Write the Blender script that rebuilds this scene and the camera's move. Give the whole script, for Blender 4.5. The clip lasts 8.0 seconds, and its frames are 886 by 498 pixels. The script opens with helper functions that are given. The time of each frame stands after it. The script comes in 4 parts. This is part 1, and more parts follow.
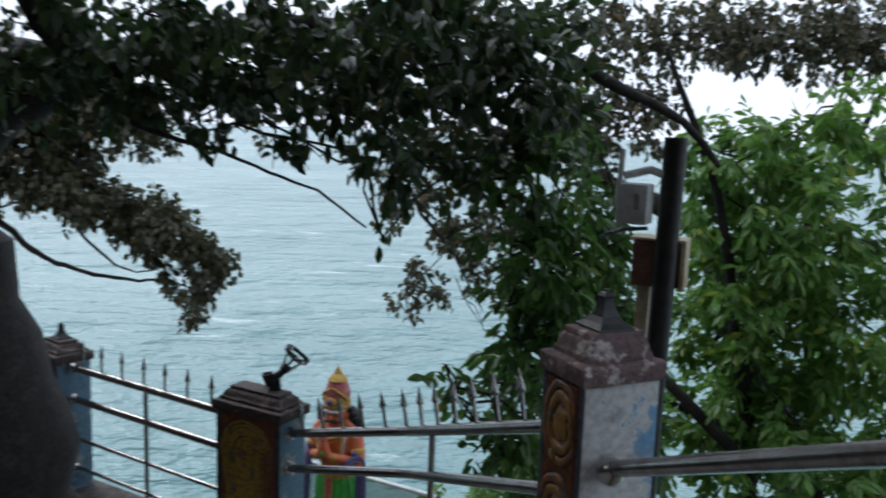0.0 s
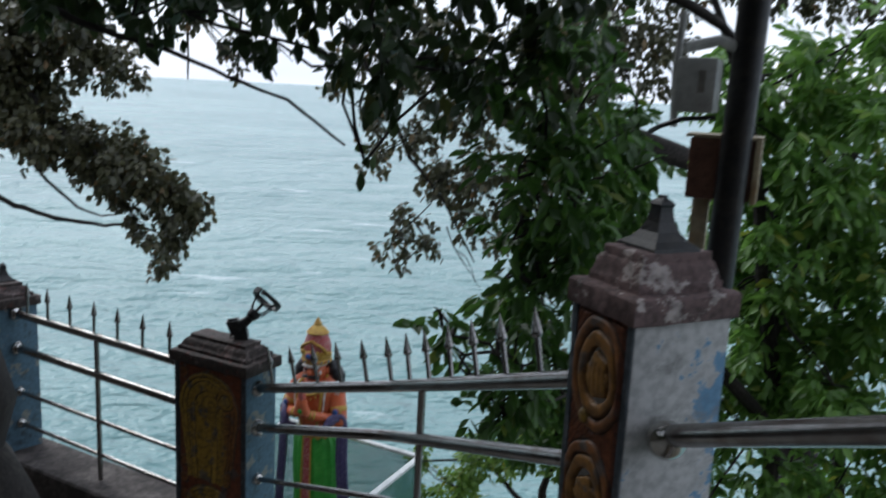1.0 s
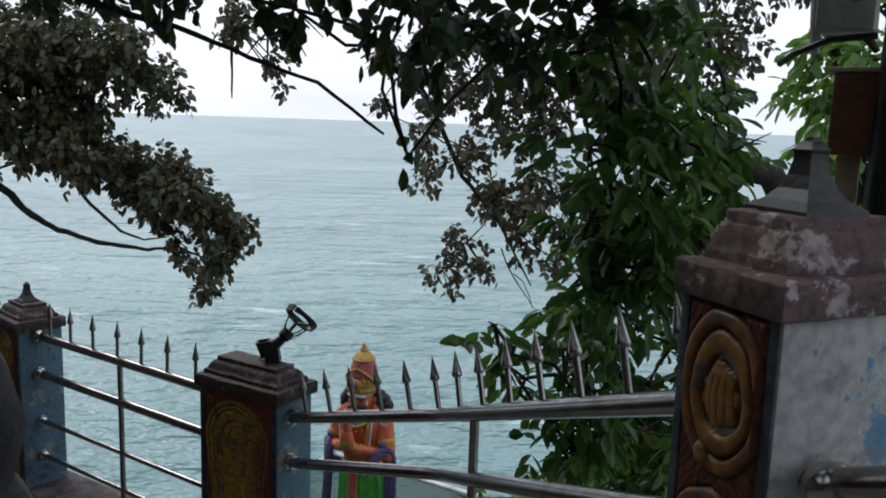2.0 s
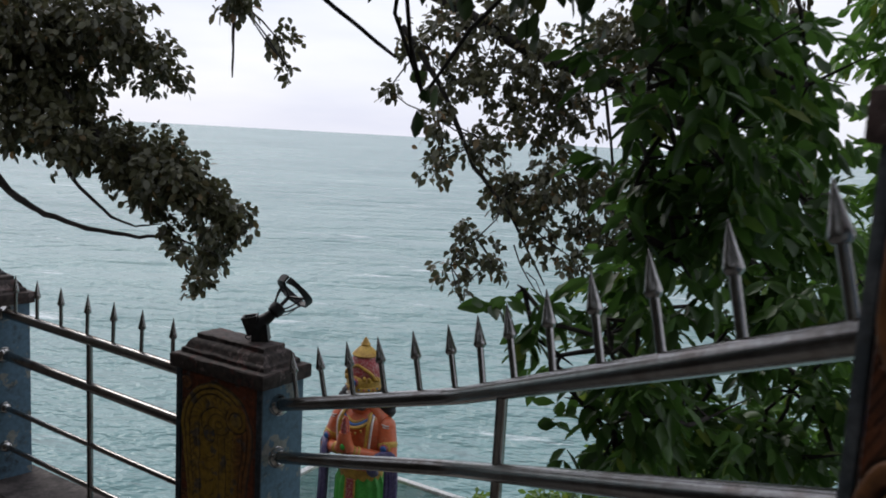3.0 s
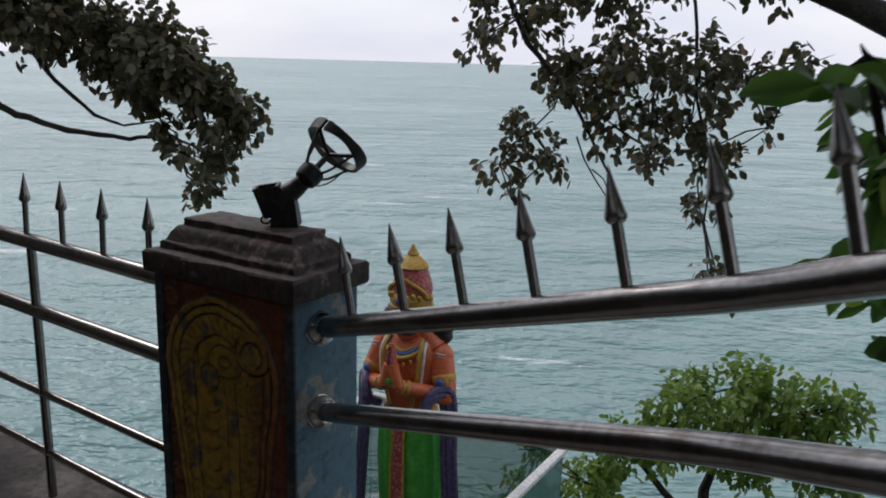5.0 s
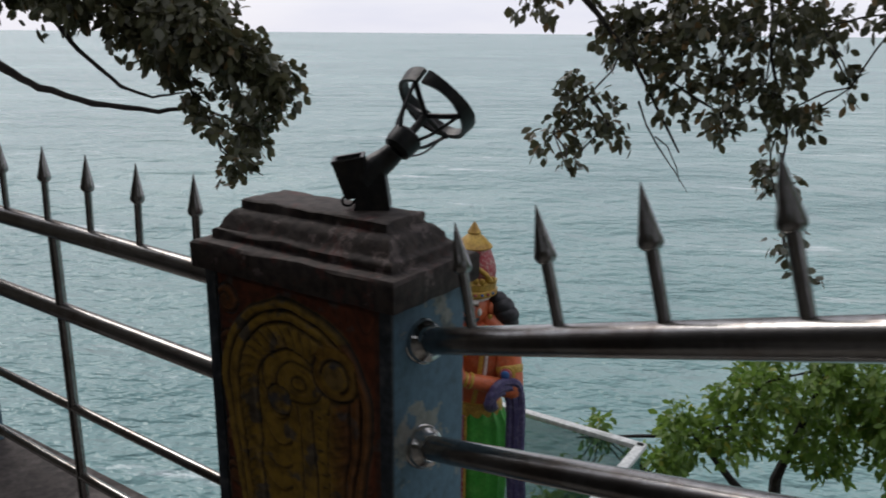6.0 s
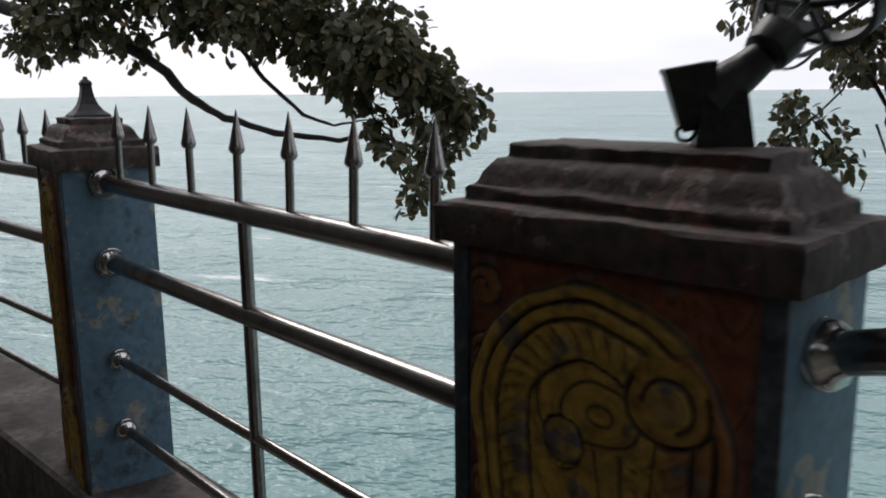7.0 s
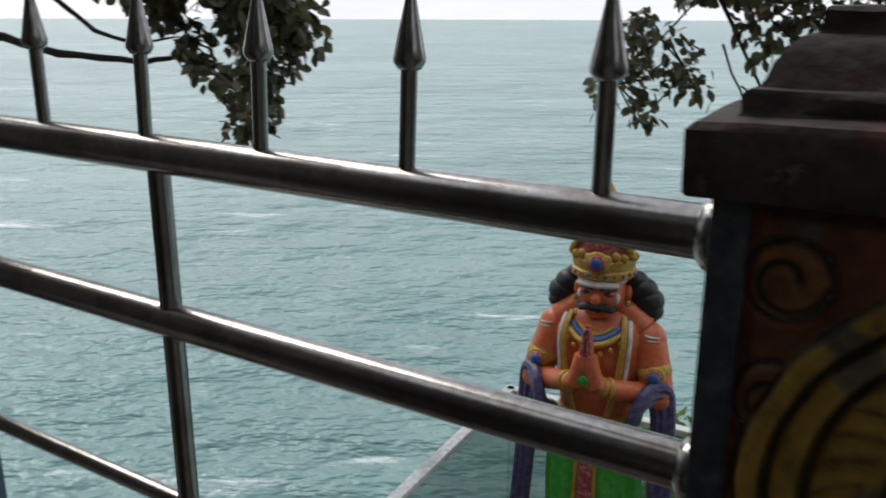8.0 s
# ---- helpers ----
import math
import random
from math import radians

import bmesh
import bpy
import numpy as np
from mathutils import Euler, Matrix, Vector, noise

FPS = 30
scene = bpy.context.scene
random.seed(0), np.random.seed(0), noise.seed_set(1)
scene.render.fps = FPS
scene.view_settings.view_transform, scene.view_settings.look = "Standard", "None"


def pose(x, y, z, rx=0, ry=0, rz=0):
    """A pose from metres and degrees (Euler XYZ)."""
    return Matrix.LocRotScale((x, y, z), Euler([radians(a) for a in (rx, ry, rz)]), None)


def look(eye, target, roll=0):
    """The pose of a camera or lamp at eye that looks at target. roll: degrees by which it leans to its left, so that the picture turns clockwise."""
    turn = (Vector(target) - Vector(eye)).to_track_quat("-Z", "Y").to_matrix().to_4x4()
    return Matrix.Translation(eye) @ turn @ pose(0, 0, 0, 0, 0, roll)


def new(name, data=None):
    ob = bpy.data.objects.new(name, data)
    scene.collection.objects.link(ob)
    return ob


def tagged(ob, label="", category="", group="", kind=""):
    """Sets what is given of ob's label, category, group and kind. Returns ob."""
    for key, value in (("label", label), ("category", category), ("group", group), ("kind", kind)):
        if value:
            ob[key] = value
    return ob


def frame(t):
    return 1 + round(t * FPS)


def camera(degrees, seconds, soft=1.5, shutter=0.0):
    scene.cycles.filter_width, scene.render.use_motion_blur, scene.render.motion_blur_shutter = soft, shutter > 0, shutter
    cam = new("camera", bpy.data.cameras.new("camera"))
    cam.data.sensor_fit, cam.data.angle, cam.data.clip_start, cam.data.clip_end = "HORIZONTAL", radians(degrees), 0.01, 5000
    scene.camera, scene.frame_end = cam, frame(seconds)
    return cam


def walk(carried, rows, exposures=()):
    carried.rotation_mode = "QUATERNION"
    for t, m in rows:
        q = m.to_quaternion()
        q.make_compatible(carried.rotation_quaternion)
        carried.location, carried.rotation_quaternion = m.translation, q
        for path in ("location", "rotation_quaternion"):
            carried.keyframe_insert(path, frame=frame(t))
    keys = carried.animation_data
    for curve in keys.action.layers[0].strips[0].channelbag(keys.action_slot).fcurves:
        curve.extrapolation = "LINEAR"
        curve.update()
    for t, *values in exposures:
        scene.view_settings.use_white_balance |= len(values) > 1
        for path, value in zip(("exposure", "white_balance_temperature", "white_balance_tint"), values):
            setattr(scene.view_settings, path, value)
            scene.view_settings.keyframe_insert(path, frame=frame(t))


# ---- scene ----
# ---------- camera ----------
cam = camera(56.5, 8.0, soft=1.8, shutter=0.3)
PATH = [
    (0, (0.193, 0.36, 2.503), (0.104, 2.336, 2.212), 2.2),
    (0.5, (0.174, 0.628, 2.324), (0.339, 2.605, 2.071), 4.0),
    (1, (0.149, 0.952, 2.263), (0.096, 2.914, 1.878), 3.0),
    (1.2, (0.134, 1.074, 2.248), (0.033, 3.018, 1.792), 2.6),
    (2.3, (0.138, 1.531, 1.973), (-0.071, 3.5, 1.692), 2.3),
    (2.5, (0.137, 1.617, 1.907), (-0.082, 3.583, 1.617), 2.6),
    (3, (0.055, 1.871, 1.798), (-0.145, 3.842, 1.521), 3.2),
    (3.5, (-0.084, 2.162, 1.707), (-0.336, 4.115, 1.356), 2.8),
    (4, (-0.159, 2.502, 1.554), (-0.379, 4.458, 1.196), 1.9),
    (5.5, (-0.486, 3.286, 1.307), (-0.712, 5.209, 0.806), 1.3),
    (6, (-0.619, 3.48, 1.274), (-0.894, 5.392, 0.757), 0.5),
    (6.5, (-0.789, 3.619, 1.201), (-1.3, 5.493, 0.724), -0.0),
    (7, (-0.966, 3.913, 1.014), (-1.607, 5.769, 0.631), -0.6),
    (7.5, (-1.241, 4.142, 0.928), (-1.69, 6.03, 0.441), 1.5),
    (8, (-1.493, 4.389, 0.932), (-1.618, 6.309, 0.385), 0.2),
]
walk(cam, [(t, look(eye, target, roll)) for t, eye, target, roll in PATH],
     [(0.0, 0.42, 5950, 8), (1.0, 0.38, 6050, 8), (2.5, 0.17, 6400, 12), (4.0, 0.0, 6540, 13.5), (5.5, 0.0, 6580, 13), (7.0, 0.24, 6750, 12), (7.5, 0.32, 6740, 10), (8.0, 0.27, 6720, 9)])

# ---------- light: bright overcast sky over the sea ----------
world = bpy.data.worlds.new("overcast_sky")
scene.world = world
world.use_nodes = True
wn, wl = world.node_tree.nodes, world.node_tree.links
wn.clear()
sky = wn.new("ShaderNodeTexSky")
sky.sky_type, sky.sun_disc = "NISHITA", False
sky.sun_elevation, sky.sun_rotation = radians(45), radians(-42)
wtc = wn.new("ShaderNodeTexCoord")
wmap = wn.new("ShaderNodeMapping")
wmap.inputs["Scale"].default_value = (1.0, 1.0, 5.0)
wno = wn.new("ShaderNodeTexNoise")
wno.inputs["Scale"].default_value, wno.inputs["Detail"].default_value = 2.2, 5
wr = wn.new("ShaderNodeValToRGB")
wr.color_ramp.elements[0].position, wr.color_ramp.elements[0].color = 0.3, (0.70, 0.75, 0.90, 1)
wr.color_ramp.elements[1].position, wr.color_ramp.elements[1].color = 0.65, (0.92, 0.945, 1.0, 1)
wb1, wb2 = wn.new("ShaderNodeBackground"), wn.new("ShaderNodeBackground")
wb1.inputs["Strength"].default_value = 0.10
wb2.inputs["Strength"].default_value = 1.03
wmix, wout = wn.new("ShaderNodeMixShader"), wn.new("ShaderNodeOutputWorld")
wmix.inputs[0].default_value = 0.9
wl.new(wtc.outputs["Generated"], wmap.inputs["Vector"])
wl.new(wmap.outputs[0], wno.inputs["Vector"])
wl.new(wno.outputs["Fac"], wr.inputs[0])
wl.new(sky.outputs[0], wb1.inputs["Color"])
wl.new(wr.outputs[0], wb2.inputs["Color"])
wl.new(wb1.outputs[0], wmix.inputs[1])
wl.new(wb2.outputs[0], wmix.inputs[2])
wl.new(wmix.outputs[0], wout.inputs[0])
sun_data = bpy.data.lights.new("sun", "SUN")
sun_data.energy, sun_data.angle, sun_data.color = 1.15, radians(26), (1.0, 0.97, 0.92)
sun = new("sun", sun_data)
sun.matrix_world = look((-9, 14, 13.6), (0, 4, 0))


# ---------- materials ----------
def mat(name, base, rough=0.6, metal=0.0, other=None, scale=8.0, amount=0.6, bump=0.2, bump_scale=60.0, grain=None, flake=None, grime=None):
    """Painted or raw surface: two colours mixed by large stains, a fine grain, and a bump."""
    m = bpy.data.materials.new(name)
    m.use_nodes = True
    n, l = m.node_tree.nodes, m.node_tree.links
    p = n["Principled BSDF"]
    p.inputs["Roughness"].default_value, p.inputs["Metallic"].default_value = rough, metal
    tc = n.new("ShaderNodeTexCoord")
    big, fine = n.new("ShaderNodeTexNoise"), n.new("ShaderNodeTexNoise")
    big.inputs["Scale"].default_value, big.inputs["Detail"].default_value = scale, 7
    big.inputs["Roughness"].default_value = 0.65
    fine.inputs["Scale"].default_value, fine.inputs["Detail"].default_value = bump_scale, 5
    ramp, mix, mix2 = n.new("ShaderNodeValToRGB"), n.new("ShaderNodeMix"), n.new("ShaderNodeMix")
    ramp.color_ramp.elements[0].position, ramp.color_ramp.elements[1].position = 0.62 - 0.3 * amount, 0.70 - 0.1 * amount
    for mx in (mix, mix2):
        mx.data_type = "RGBA"
    mix2.blend_type = "MULTIPLY"
    if flake:
        ramp.color_ramp.elements[0].position, ramp.color_ramp.elements[1].position = flake, flake + 0.025
    other = other or tuple(c * 0.7 for c in base)
    mix.inputs["A"].default_value, mix.inputs["B"].default_value = (*base, 1), (*other, 1)
    gr = n.new("ShaderNodeValToRGB")
    g = grain if grain else 0.75
    gr.color_ramp.elements[0].position, gr.color_ramp.elements[0].color = 0.35, (g, g, g, 1)
    gr.color_ramp.elements[1].position = 0.6
    mix2.inputs["Factor"].default_value = 1.0
    l.new(tc.outputs["Object"], big.inputs["Vector"])
    l.new(tc.outputs["Object"], fine.inputs["Vector"])
    l.new(big.outputs["Fac"], ramp.inputs[0])
    l.new(ramp.outputs[0], mix.inputs["Factor"])
    l.new(fine.outputs["Fac"], gr.inputs[0])
    l.new(mix.outputs["Result"], mix2.inputs["A"])
    l.new(gr.outputs[0], mix2.inputs["B"])
    last = mix2
    if grime:
        dirt, dr, last = n.new("ShaderNodeTexNoise"), n.new("ShaderNodeValToRGB"), n.new("ShaderNodeMix")
        dirt.inputs["Scale"].default_value, dirt.inputs["Detail"].default_value = scale * 1.7, 9
        dirt.inputs["Roughness"].default_value, dirt.noise_dimensions = 0.7, "4D"
        dirt.inputs["W"].default_value = 3.7
        dr.color_ramp.elements[0].position, dr.color_ramp.elements[1].position = 0.54, 0.66
        last.data_type = "RGBA"
        last.inputs["B"].default_value = (*grime, 1)
        l.new(tc.outputs["Object"], dirt.inputs["Vector"])
        l.new(dirt.outputs["Fac"], dr.inputs[0])
        l.new(dr.outputs[0], last.inputs["Factor"])
        l.new(mix2.outputs["Result"], last.inputs["A"])
    l.new(last.outputs["Result"], p.inputs["Base Color"])
    bp = n.new("ShaderNodeBump")
    bp.inputs["Strength"].default_value, bp.inputs["Distance"].default_value = bump, 0.004
    l.new(fine.outputs["Fac"], bp.inputs["Height"])
    l.new(bp.outputs[0], p.inputs["Normal"])
    return m


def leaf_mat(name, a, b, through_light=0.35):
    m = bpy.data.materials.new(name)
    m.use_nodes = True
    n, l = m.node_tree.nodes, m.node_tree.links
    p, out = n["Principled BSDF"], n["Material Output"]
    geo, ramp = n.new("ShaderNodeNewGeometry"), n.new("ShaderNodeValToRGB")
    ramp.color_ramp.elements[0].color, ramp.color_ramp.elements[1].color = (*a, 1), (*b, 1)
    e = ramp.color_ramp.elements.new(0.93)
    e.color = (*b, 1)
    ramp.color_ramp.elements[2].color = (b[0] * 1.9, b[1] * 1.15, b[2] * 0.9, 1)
    p.inputs["Roughness"].default_value = 0.42
    tr, mx = n.new("ShaderNodeBsdfTranslucent"), n.new("ShaderNodeMixShader")
    mx.inputs[0].default_value = through_light
    l.new(geo.outputs["Random Per Island"], ramp.inputs[0])
    l.new(ramp.outputs[0], p.inputs["Base Color"])
    l.new(ramp.outputs[0], tr.inputs["Color"])
    l.new(p.outputs[0], mx.inputs[1])
    l.new(tr.outputs[0], mx.inputs[2])
    l.new(mx.outputs[0], out.inputs["Surface"])
    return m


M_STEEL = mat("brushed_stainless_steel", (0.34, 0.33, 0.32), 0.25, 1.0, (0.24, 0.21, 0.19), 14, 0.5, 0.05, 90, 0.8)
M_CHROME = mat("polished_chrome", (0.6, 0.59, 0.57), 0.15, 1.0, (0.4, 0.37, 0.33), 30, 0.5, 0.15, 60, 0.8)
M_BLUE = mat("weathered_blue_paint", (0.10, 0.18, 0.245), 0.6, 0, (0.27, 0.27, 0.24), 6, 0.35, 0.3, 45, 0.75, flake=0.545, grime=(0.035, 0.045, 0.05))
M_WHITE = mat("worn_whitewash", (0.50, 0.50, 0.49), 0.75, 0, (0.13, 0.27, 0.42), 5, 0.55, 0.35, 40, 0.7, flake=0.55, grime=(0.20, 0.20, 0.19))
M_CAP = mat("grimy_brown_cement", (0.060, 0.044, 0.038), 0.8, 0, (0.17, 0.13, 0.12), 12, 0.55, 0.9, 45, 0.45, flake=0.585, grime=(0.10, 0.035, 0.028))
M_CAP_PINK = mat("faded_pink_cement", (0.155, 0.100, 0.096), 0.8, 0, (0.44, 0.38, 0.36), 10, 0.5, 0.6, 50, 0.5, flake=0.54, grime=(0.06, 0.045, 0.04))
M_DARK = mat("dark_edge_paint", (0.03, 0.04, 0.05), 0.6, 0, (0.09, 0.10, 0.11), 20, 0.5, 0.3, 60, 0.6)
M_IRON = mat("black_painted_iron", (0.012, 0.012, 0.013), 0.45, 0.3, (0.03, 0.026, 0.022), 25, 0.5, 0.3, 80, 0.7)
M_PLINTH = mat("damp_brown_cement", (0.055, 0.045, 0.041), 0.85, 0, (0.14, 0.12, 0.11), 5, 0.6, 0.6, 35, 0.55, grime=(0.035, 0.03, 0.028))
M_STEP = mat("concrete_steps", (0.22, 0.21, 0.19), 0.85, 0, (0.30, 0.28, 0.25), 3, 0.5, 0.4, 30, 0.6)
M_ROCK = mat("cliff_rock", (0.12, 0.105, 0.085), 0.9, 0, (0.20, 0.18, 0.14), 1.2, 0.6, 0.8, 6, 0.5)
M_BARK = mat("rough_bark", (0.020, 0.016, 0.013), 0.9, 0, (0.040, 0.034, 0.028), 10, 0.5, 0.8, 40, 0.5)
M_LIME = mat("white_wall_coping", (0.72, 0.74, 0.72), 0.65, 0, (0.45, 0.48, 0.45), 9, 0.4, 0.3, 40, 0.75)
M_BOXGREY = mat("sun_bleached_grey_plastic", (0.42, 0.43, 0.41), 0.55, 0, (0.30, 0.30, 0.28), 14, 0.4, 0.15, 60, 0.8)
M_RUST = mat("rusty_brown_sheet", (0.17, 0.08, 0.05), 0.75, 0.1, (0.10, 0.045, 0.03), 18, 0.5, 0.4, 70, 0.6)
M_CREAM = mat("cream_paint", (0.50, 0.42, 0.27), 0.6, 0, (0.35, 0.24, 0.12), 15, 0.4, 0.2, 60, 0.7)
M_SKIN = mat("orange_statue_paint", (0.62, 0.135, 0.048), 0.36, 0, (0.66, 0.22, 0.11), 9, 0.5, 0.15, 50, 0.85, grime=(0.44, 0.10, 0.045))
M_GOLD = mat("gold_statue_paint", (0.58, 0.36, 0.06), 0.4, 0.1, (0.42, 0.22, 0.04), 20, 0.5, 0.2, 90, 0.7)
M_HAIR = mat("black_statue_paint", (0.012, 0.012, 0.014), 0.45, 0, (0.025, 0.025, 0.03), 20, 0.5, 0.3, 60, 0.7)
M_GREEN = mat("green_statue_paint", (0.05, 0.36, 0.04), 0.45, 0, (0.10, 0.46, 0.07), 10, 0.5, 0.1, 60, 0.8)
M_SASH = mat("purple_statue_paint", (0.07, 0.055, 0.15), 0.5, 0, (0.16, 0.14, 0.24), 40, 0.5, 0.1, 90, 0.7)
M_RED = mat("red_statue_paint", (0.40, 0.05, 0.06), 0.45, 0, (0.55, 0.35, 0.30), 60, 0.5, 0.2, 90, 0.7)
M_GEM = mat("blue_statue_paint", (0.03, 0.10, 0.32), 0.3, 0, (0.04, 0.16, 0.35), 20, 0.5, 0.0, 60, 0.9)
M_ASH = mat("white_statue_paint", (0.75, 0.70, 0.66), 0.5, 0, (0.6, 0.5, 0.45), 20, 0.5, 0.0, 60, 0.9)
L_DULL = leaf_mat("dull_grey_green_leaf", (0.048, 0.051, 0.024), (0.100, 0.097, 0.047), 0.32)
L_DEEP = leaf_mat("deep_green_leaf", (0.036, 0.084, 0.016), (0.085, 0.180, 0.032), 0.48)
# darker take on L_DEEP: the overhead crown's shade is put into its colour
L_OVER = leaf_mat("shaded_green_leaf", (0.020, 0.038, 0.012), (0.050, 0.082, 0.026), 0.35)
# brighter copy of L_FRESH, with sunlight on the bush put into its colour
L_BUSH = leaf_mat("sunlit_green_leaf", (0.11, 0.20, 0.035), (0.22, 0.34, 0.065), 0.5)
L_FRESH = leaf_mat("fresh_green_leaf", (0.08, 0.18, 0.03), (0.16, 0.30, 0.055), 0.5)


def panel_mat():
    m = bpy.data.materials.new("painted_scroll_relief")
    m.use_nodes = True
    n, l = m.node_tree.nodes, m.node_tree.links
    p = n["Principled BSDF"]
    p.inputs["Roughness"].default_value = 0.5
    at, tc = n.new("ShaderNodeAttribute"), n.new("ShaderNodeTexCoord")
    at.attribute_name = "paint"
    sep = n.new("ShaderNodeSeparateColor")
    no, no2 = n.new("ShaderNodeTexNoise"), n.new("ShaderNodeTexNoise")
    no.inputs["Scale"].default_value, no.inputs["Detail"].default_value = 14, 8
    no2.inputs["Scale"].default_value, no2.inputs["Detail"].default_value = 45, 6
    worn = n.new("ShaderNodeValToRGB")
    worn.color_ramp.elements[0].position, worn.color_ramp.elements[1].position = 0.56, 0.62
    a, b, c, d = [n.new("ShaderNodeMix") for _ in range(4)]
    for mx in (a, b, c, d):
        mx.data_type = "RGBA"
    a.inputs["A"].default_value, a.inputs["B"].default_value = (0.37, 0.22, 0.031, 1), (0.19, 0.052, 0.021, 1)
    b.inputs["B"].default_value = (0.10, 0.095, 0.09, 1)
    # near-black colour along the carved cuts, from the mask's second channel
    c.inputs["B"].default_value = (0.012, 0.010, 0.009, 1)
    wear = n.new("ShaderNodeMath")
    wear.operation, wear.use_clamp = "MULTIPLY_ADD", True
    wear.inputs[1].default_value = 0.8
    d.inputs["Factor"].default_value, d.blend_type = 1.0, "MULTIPLY"
    gr = n.new("ShaderNodeValToRGB")
    gr.color_ramp.elements[0].position, gr.color_ramp.elements[0].color = 0.35, (0.5, 0.5, 0.5, 1)
    gr.color_ramp.elements[1].position = 0.6
    for nn in (no, no2):
        l.new(tc.outputs["Object"], nn.inputs["Vector"])
    l.new(at.outputs["Color"], sep.inputs[0])
    l.new(sep.outputs[0], a.inputs["Factor"])
    l.new(no.outputs["Fac"], worn.inputs[0])
    l.new(worn.outputs[0], wear.inputs[0])
    l.new(sep.outputs[2], wear.inputs[2])
    l.new(wear.outputs[0], b.inputs["Factor"])
    l.new(a.outputs["Result"], b.inputs["A"])
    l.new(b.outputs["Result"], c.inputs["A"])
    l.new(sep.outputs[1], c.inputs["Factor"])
    l.new(c.outputs["Result"], d.inputs["A"])
    l.new(no2.outputs["Fac"], gr.inputs[0])
    l.new(gr.outputs[0], d.inputs["B"])
    l.new(d.outputs["Result"], p.inputs["Base Color"])
    return m


M_PANEL = panel_mat()


def net_mat():
    m = mat("sea_green_netting", (0.09, 0.26, 0.22), 0.7, 0, (0.12, 0.30, 0.27), 6, 0.4, 0.1, 60, 0.8)
    n, l = m.node_tree.nodes, m.node_tree.links
    tr, mx = n.new("ShaderNodeBsdfTransparent"), n.new("ShaderNodeMixShader")
    mx.inputs[0].default_value = 0.42
    l.new(tr.outputs[0], mx.inputs[1])
    l.new(n["Principled BSDF"].outputs[0], mx.inputs[2])
    l.new(mx.outputs[0], n["Material Output"].inputs["Surface"])
    return m


M_NET = net_mat()


def sea_mat():
    m = bpy.data.materials.new("teal_sea_water")
    m.use_nodes = True
    n, l = m.node_tree.nodes, m.node_tree.links
    p = n["Principled BSDF"]
    p.inputs["Roughness"].default_value = 0.24
    p.inputs["IOR"].default_value = 1.33
    tc = n.new("ShaderNodeTexCoord")
    mp = n.new("ShaderNodeMapping")
    mp.inputs["Rotation"].default_value = (0, 0, radians(-16))
    mp.inputs["Scale"].default_value = (0.58, 1.0, 1.0)
    l.new(tc.outputs["Object"], mp.inputs["Vector"])
    tex = []
    for sc, det in ((0.012, 3), (0.052, 6), (0.22, 5)):
        t = n.new("ShaderNodeTexNoise")
        t.inputs["Scale"].default_value, t.inputs["Detail"].default_value = sc, det
        t.inputs["Roughness"].default_value = 0.6
        l.new(mp.outputs[0], t.inputs["Vector"])
        tex.append(t)
    col = n.new("ShaderNodeValToRGB")
    col.color_ramp.elements[0].position, col.color_ramp.elements[0].color = 0.35, (0.150, 0.262, 0.254, 1)
    col.color_ramp.elements[1].position, col.color_ramp.elements[1].color = 0.68, (0.232, 0.358, 0.340, 1)
    l.new(tex[0].outputs["Fac"], col.inputs[0])
    foam = n.new("ShaderNodeTexNoise")
    foam.inputs["Scale"].default_value, foam.inputs["Detail"].default_value = 0.16, 9
    foam.inputs["Roughness"].default_value = 0.72
    fm = n.new("ShaderNodeMapping")
    fm.inputs["Rotation"].default_value, fm.inputs["Scale"].default_value = (0, 0, radians(-20)), (0.22, 1.0, 1.0)
    l.new(tc.outputs["Object"], fm.inputs["Vector"])
    l.new(fm.outputs[0], foam.inputs["Vector"])
    fr = n.new("ShaderNodeValToRGB")
    fr.color_ramp.elements[0].position, fr.color_ramp.elements[1].position = 0.60, 0.72
    l.new(foam.outputs["Fac"], fr.inputs[0])
    mx = n.new("ShaderNodeMix")
    mx.data_type = "RGBA"
    mx.inputs["B"].default_value = (0.75, 0.8, 0.8, 1)
    l.new(fr.outputs[0], mx.inputs["Factor"])
    l.new(col.outputs[0], mx.inputs["A"])
    l.new(mx.outputs["Result"], p.inputs["Base Color"])
    b1, b2 = n.new("ShaderNodeBump"), n.new("ShaderNodeBump")
    b1.inputs["Strength"].default_value, b1.inputs["Distance"].default_value = 1.0, 12.0
    b2.inputs["Strength"].default_value, b2.inputs["Distance"].default_value = 0.7, 1.5
    l.new(tex[1].outputs["Fac"], b1.inputs["Height"])
    l.new(tex[2].outputs["Fac"], b2.inputs["Height"])
    l.new(b1.outputs[0], b2.inputs["Normal"])
    l.new(b2.outputs[0], p.inputs["Normal"])
    return m


M_SEA = sea_mat()


# ---------- building helpers ----------
def mesh_of(bm, name, material, smooth=True):
    me = bpy.data.meshes.new(name)
    bmesh.ops.recalc_face_normals(bm, faces=bm.faces)
    bm.to_mesh(me)
    bm.free()
    for m in material if isinstance(material, (list, tuple)) else [material]:
        me.materials.append(m)
    if smooth:
        me.shade_smooth()
        me.set_sharp_from_angle(angle=radians(38))
    return me


def part(name, bm, material, parent=None, label="", smooth=True):
    """One mesh object from a bmesh (or a ready mesh), under its thing."""
    me = mesh_of(bm, name, material, smooth) if isinstance(bm, bmesh.types.BMesh) else bm
    ob = new(name, me)
    ob.parent = parent
    if label:
        tagged(ob, label)
    return ob


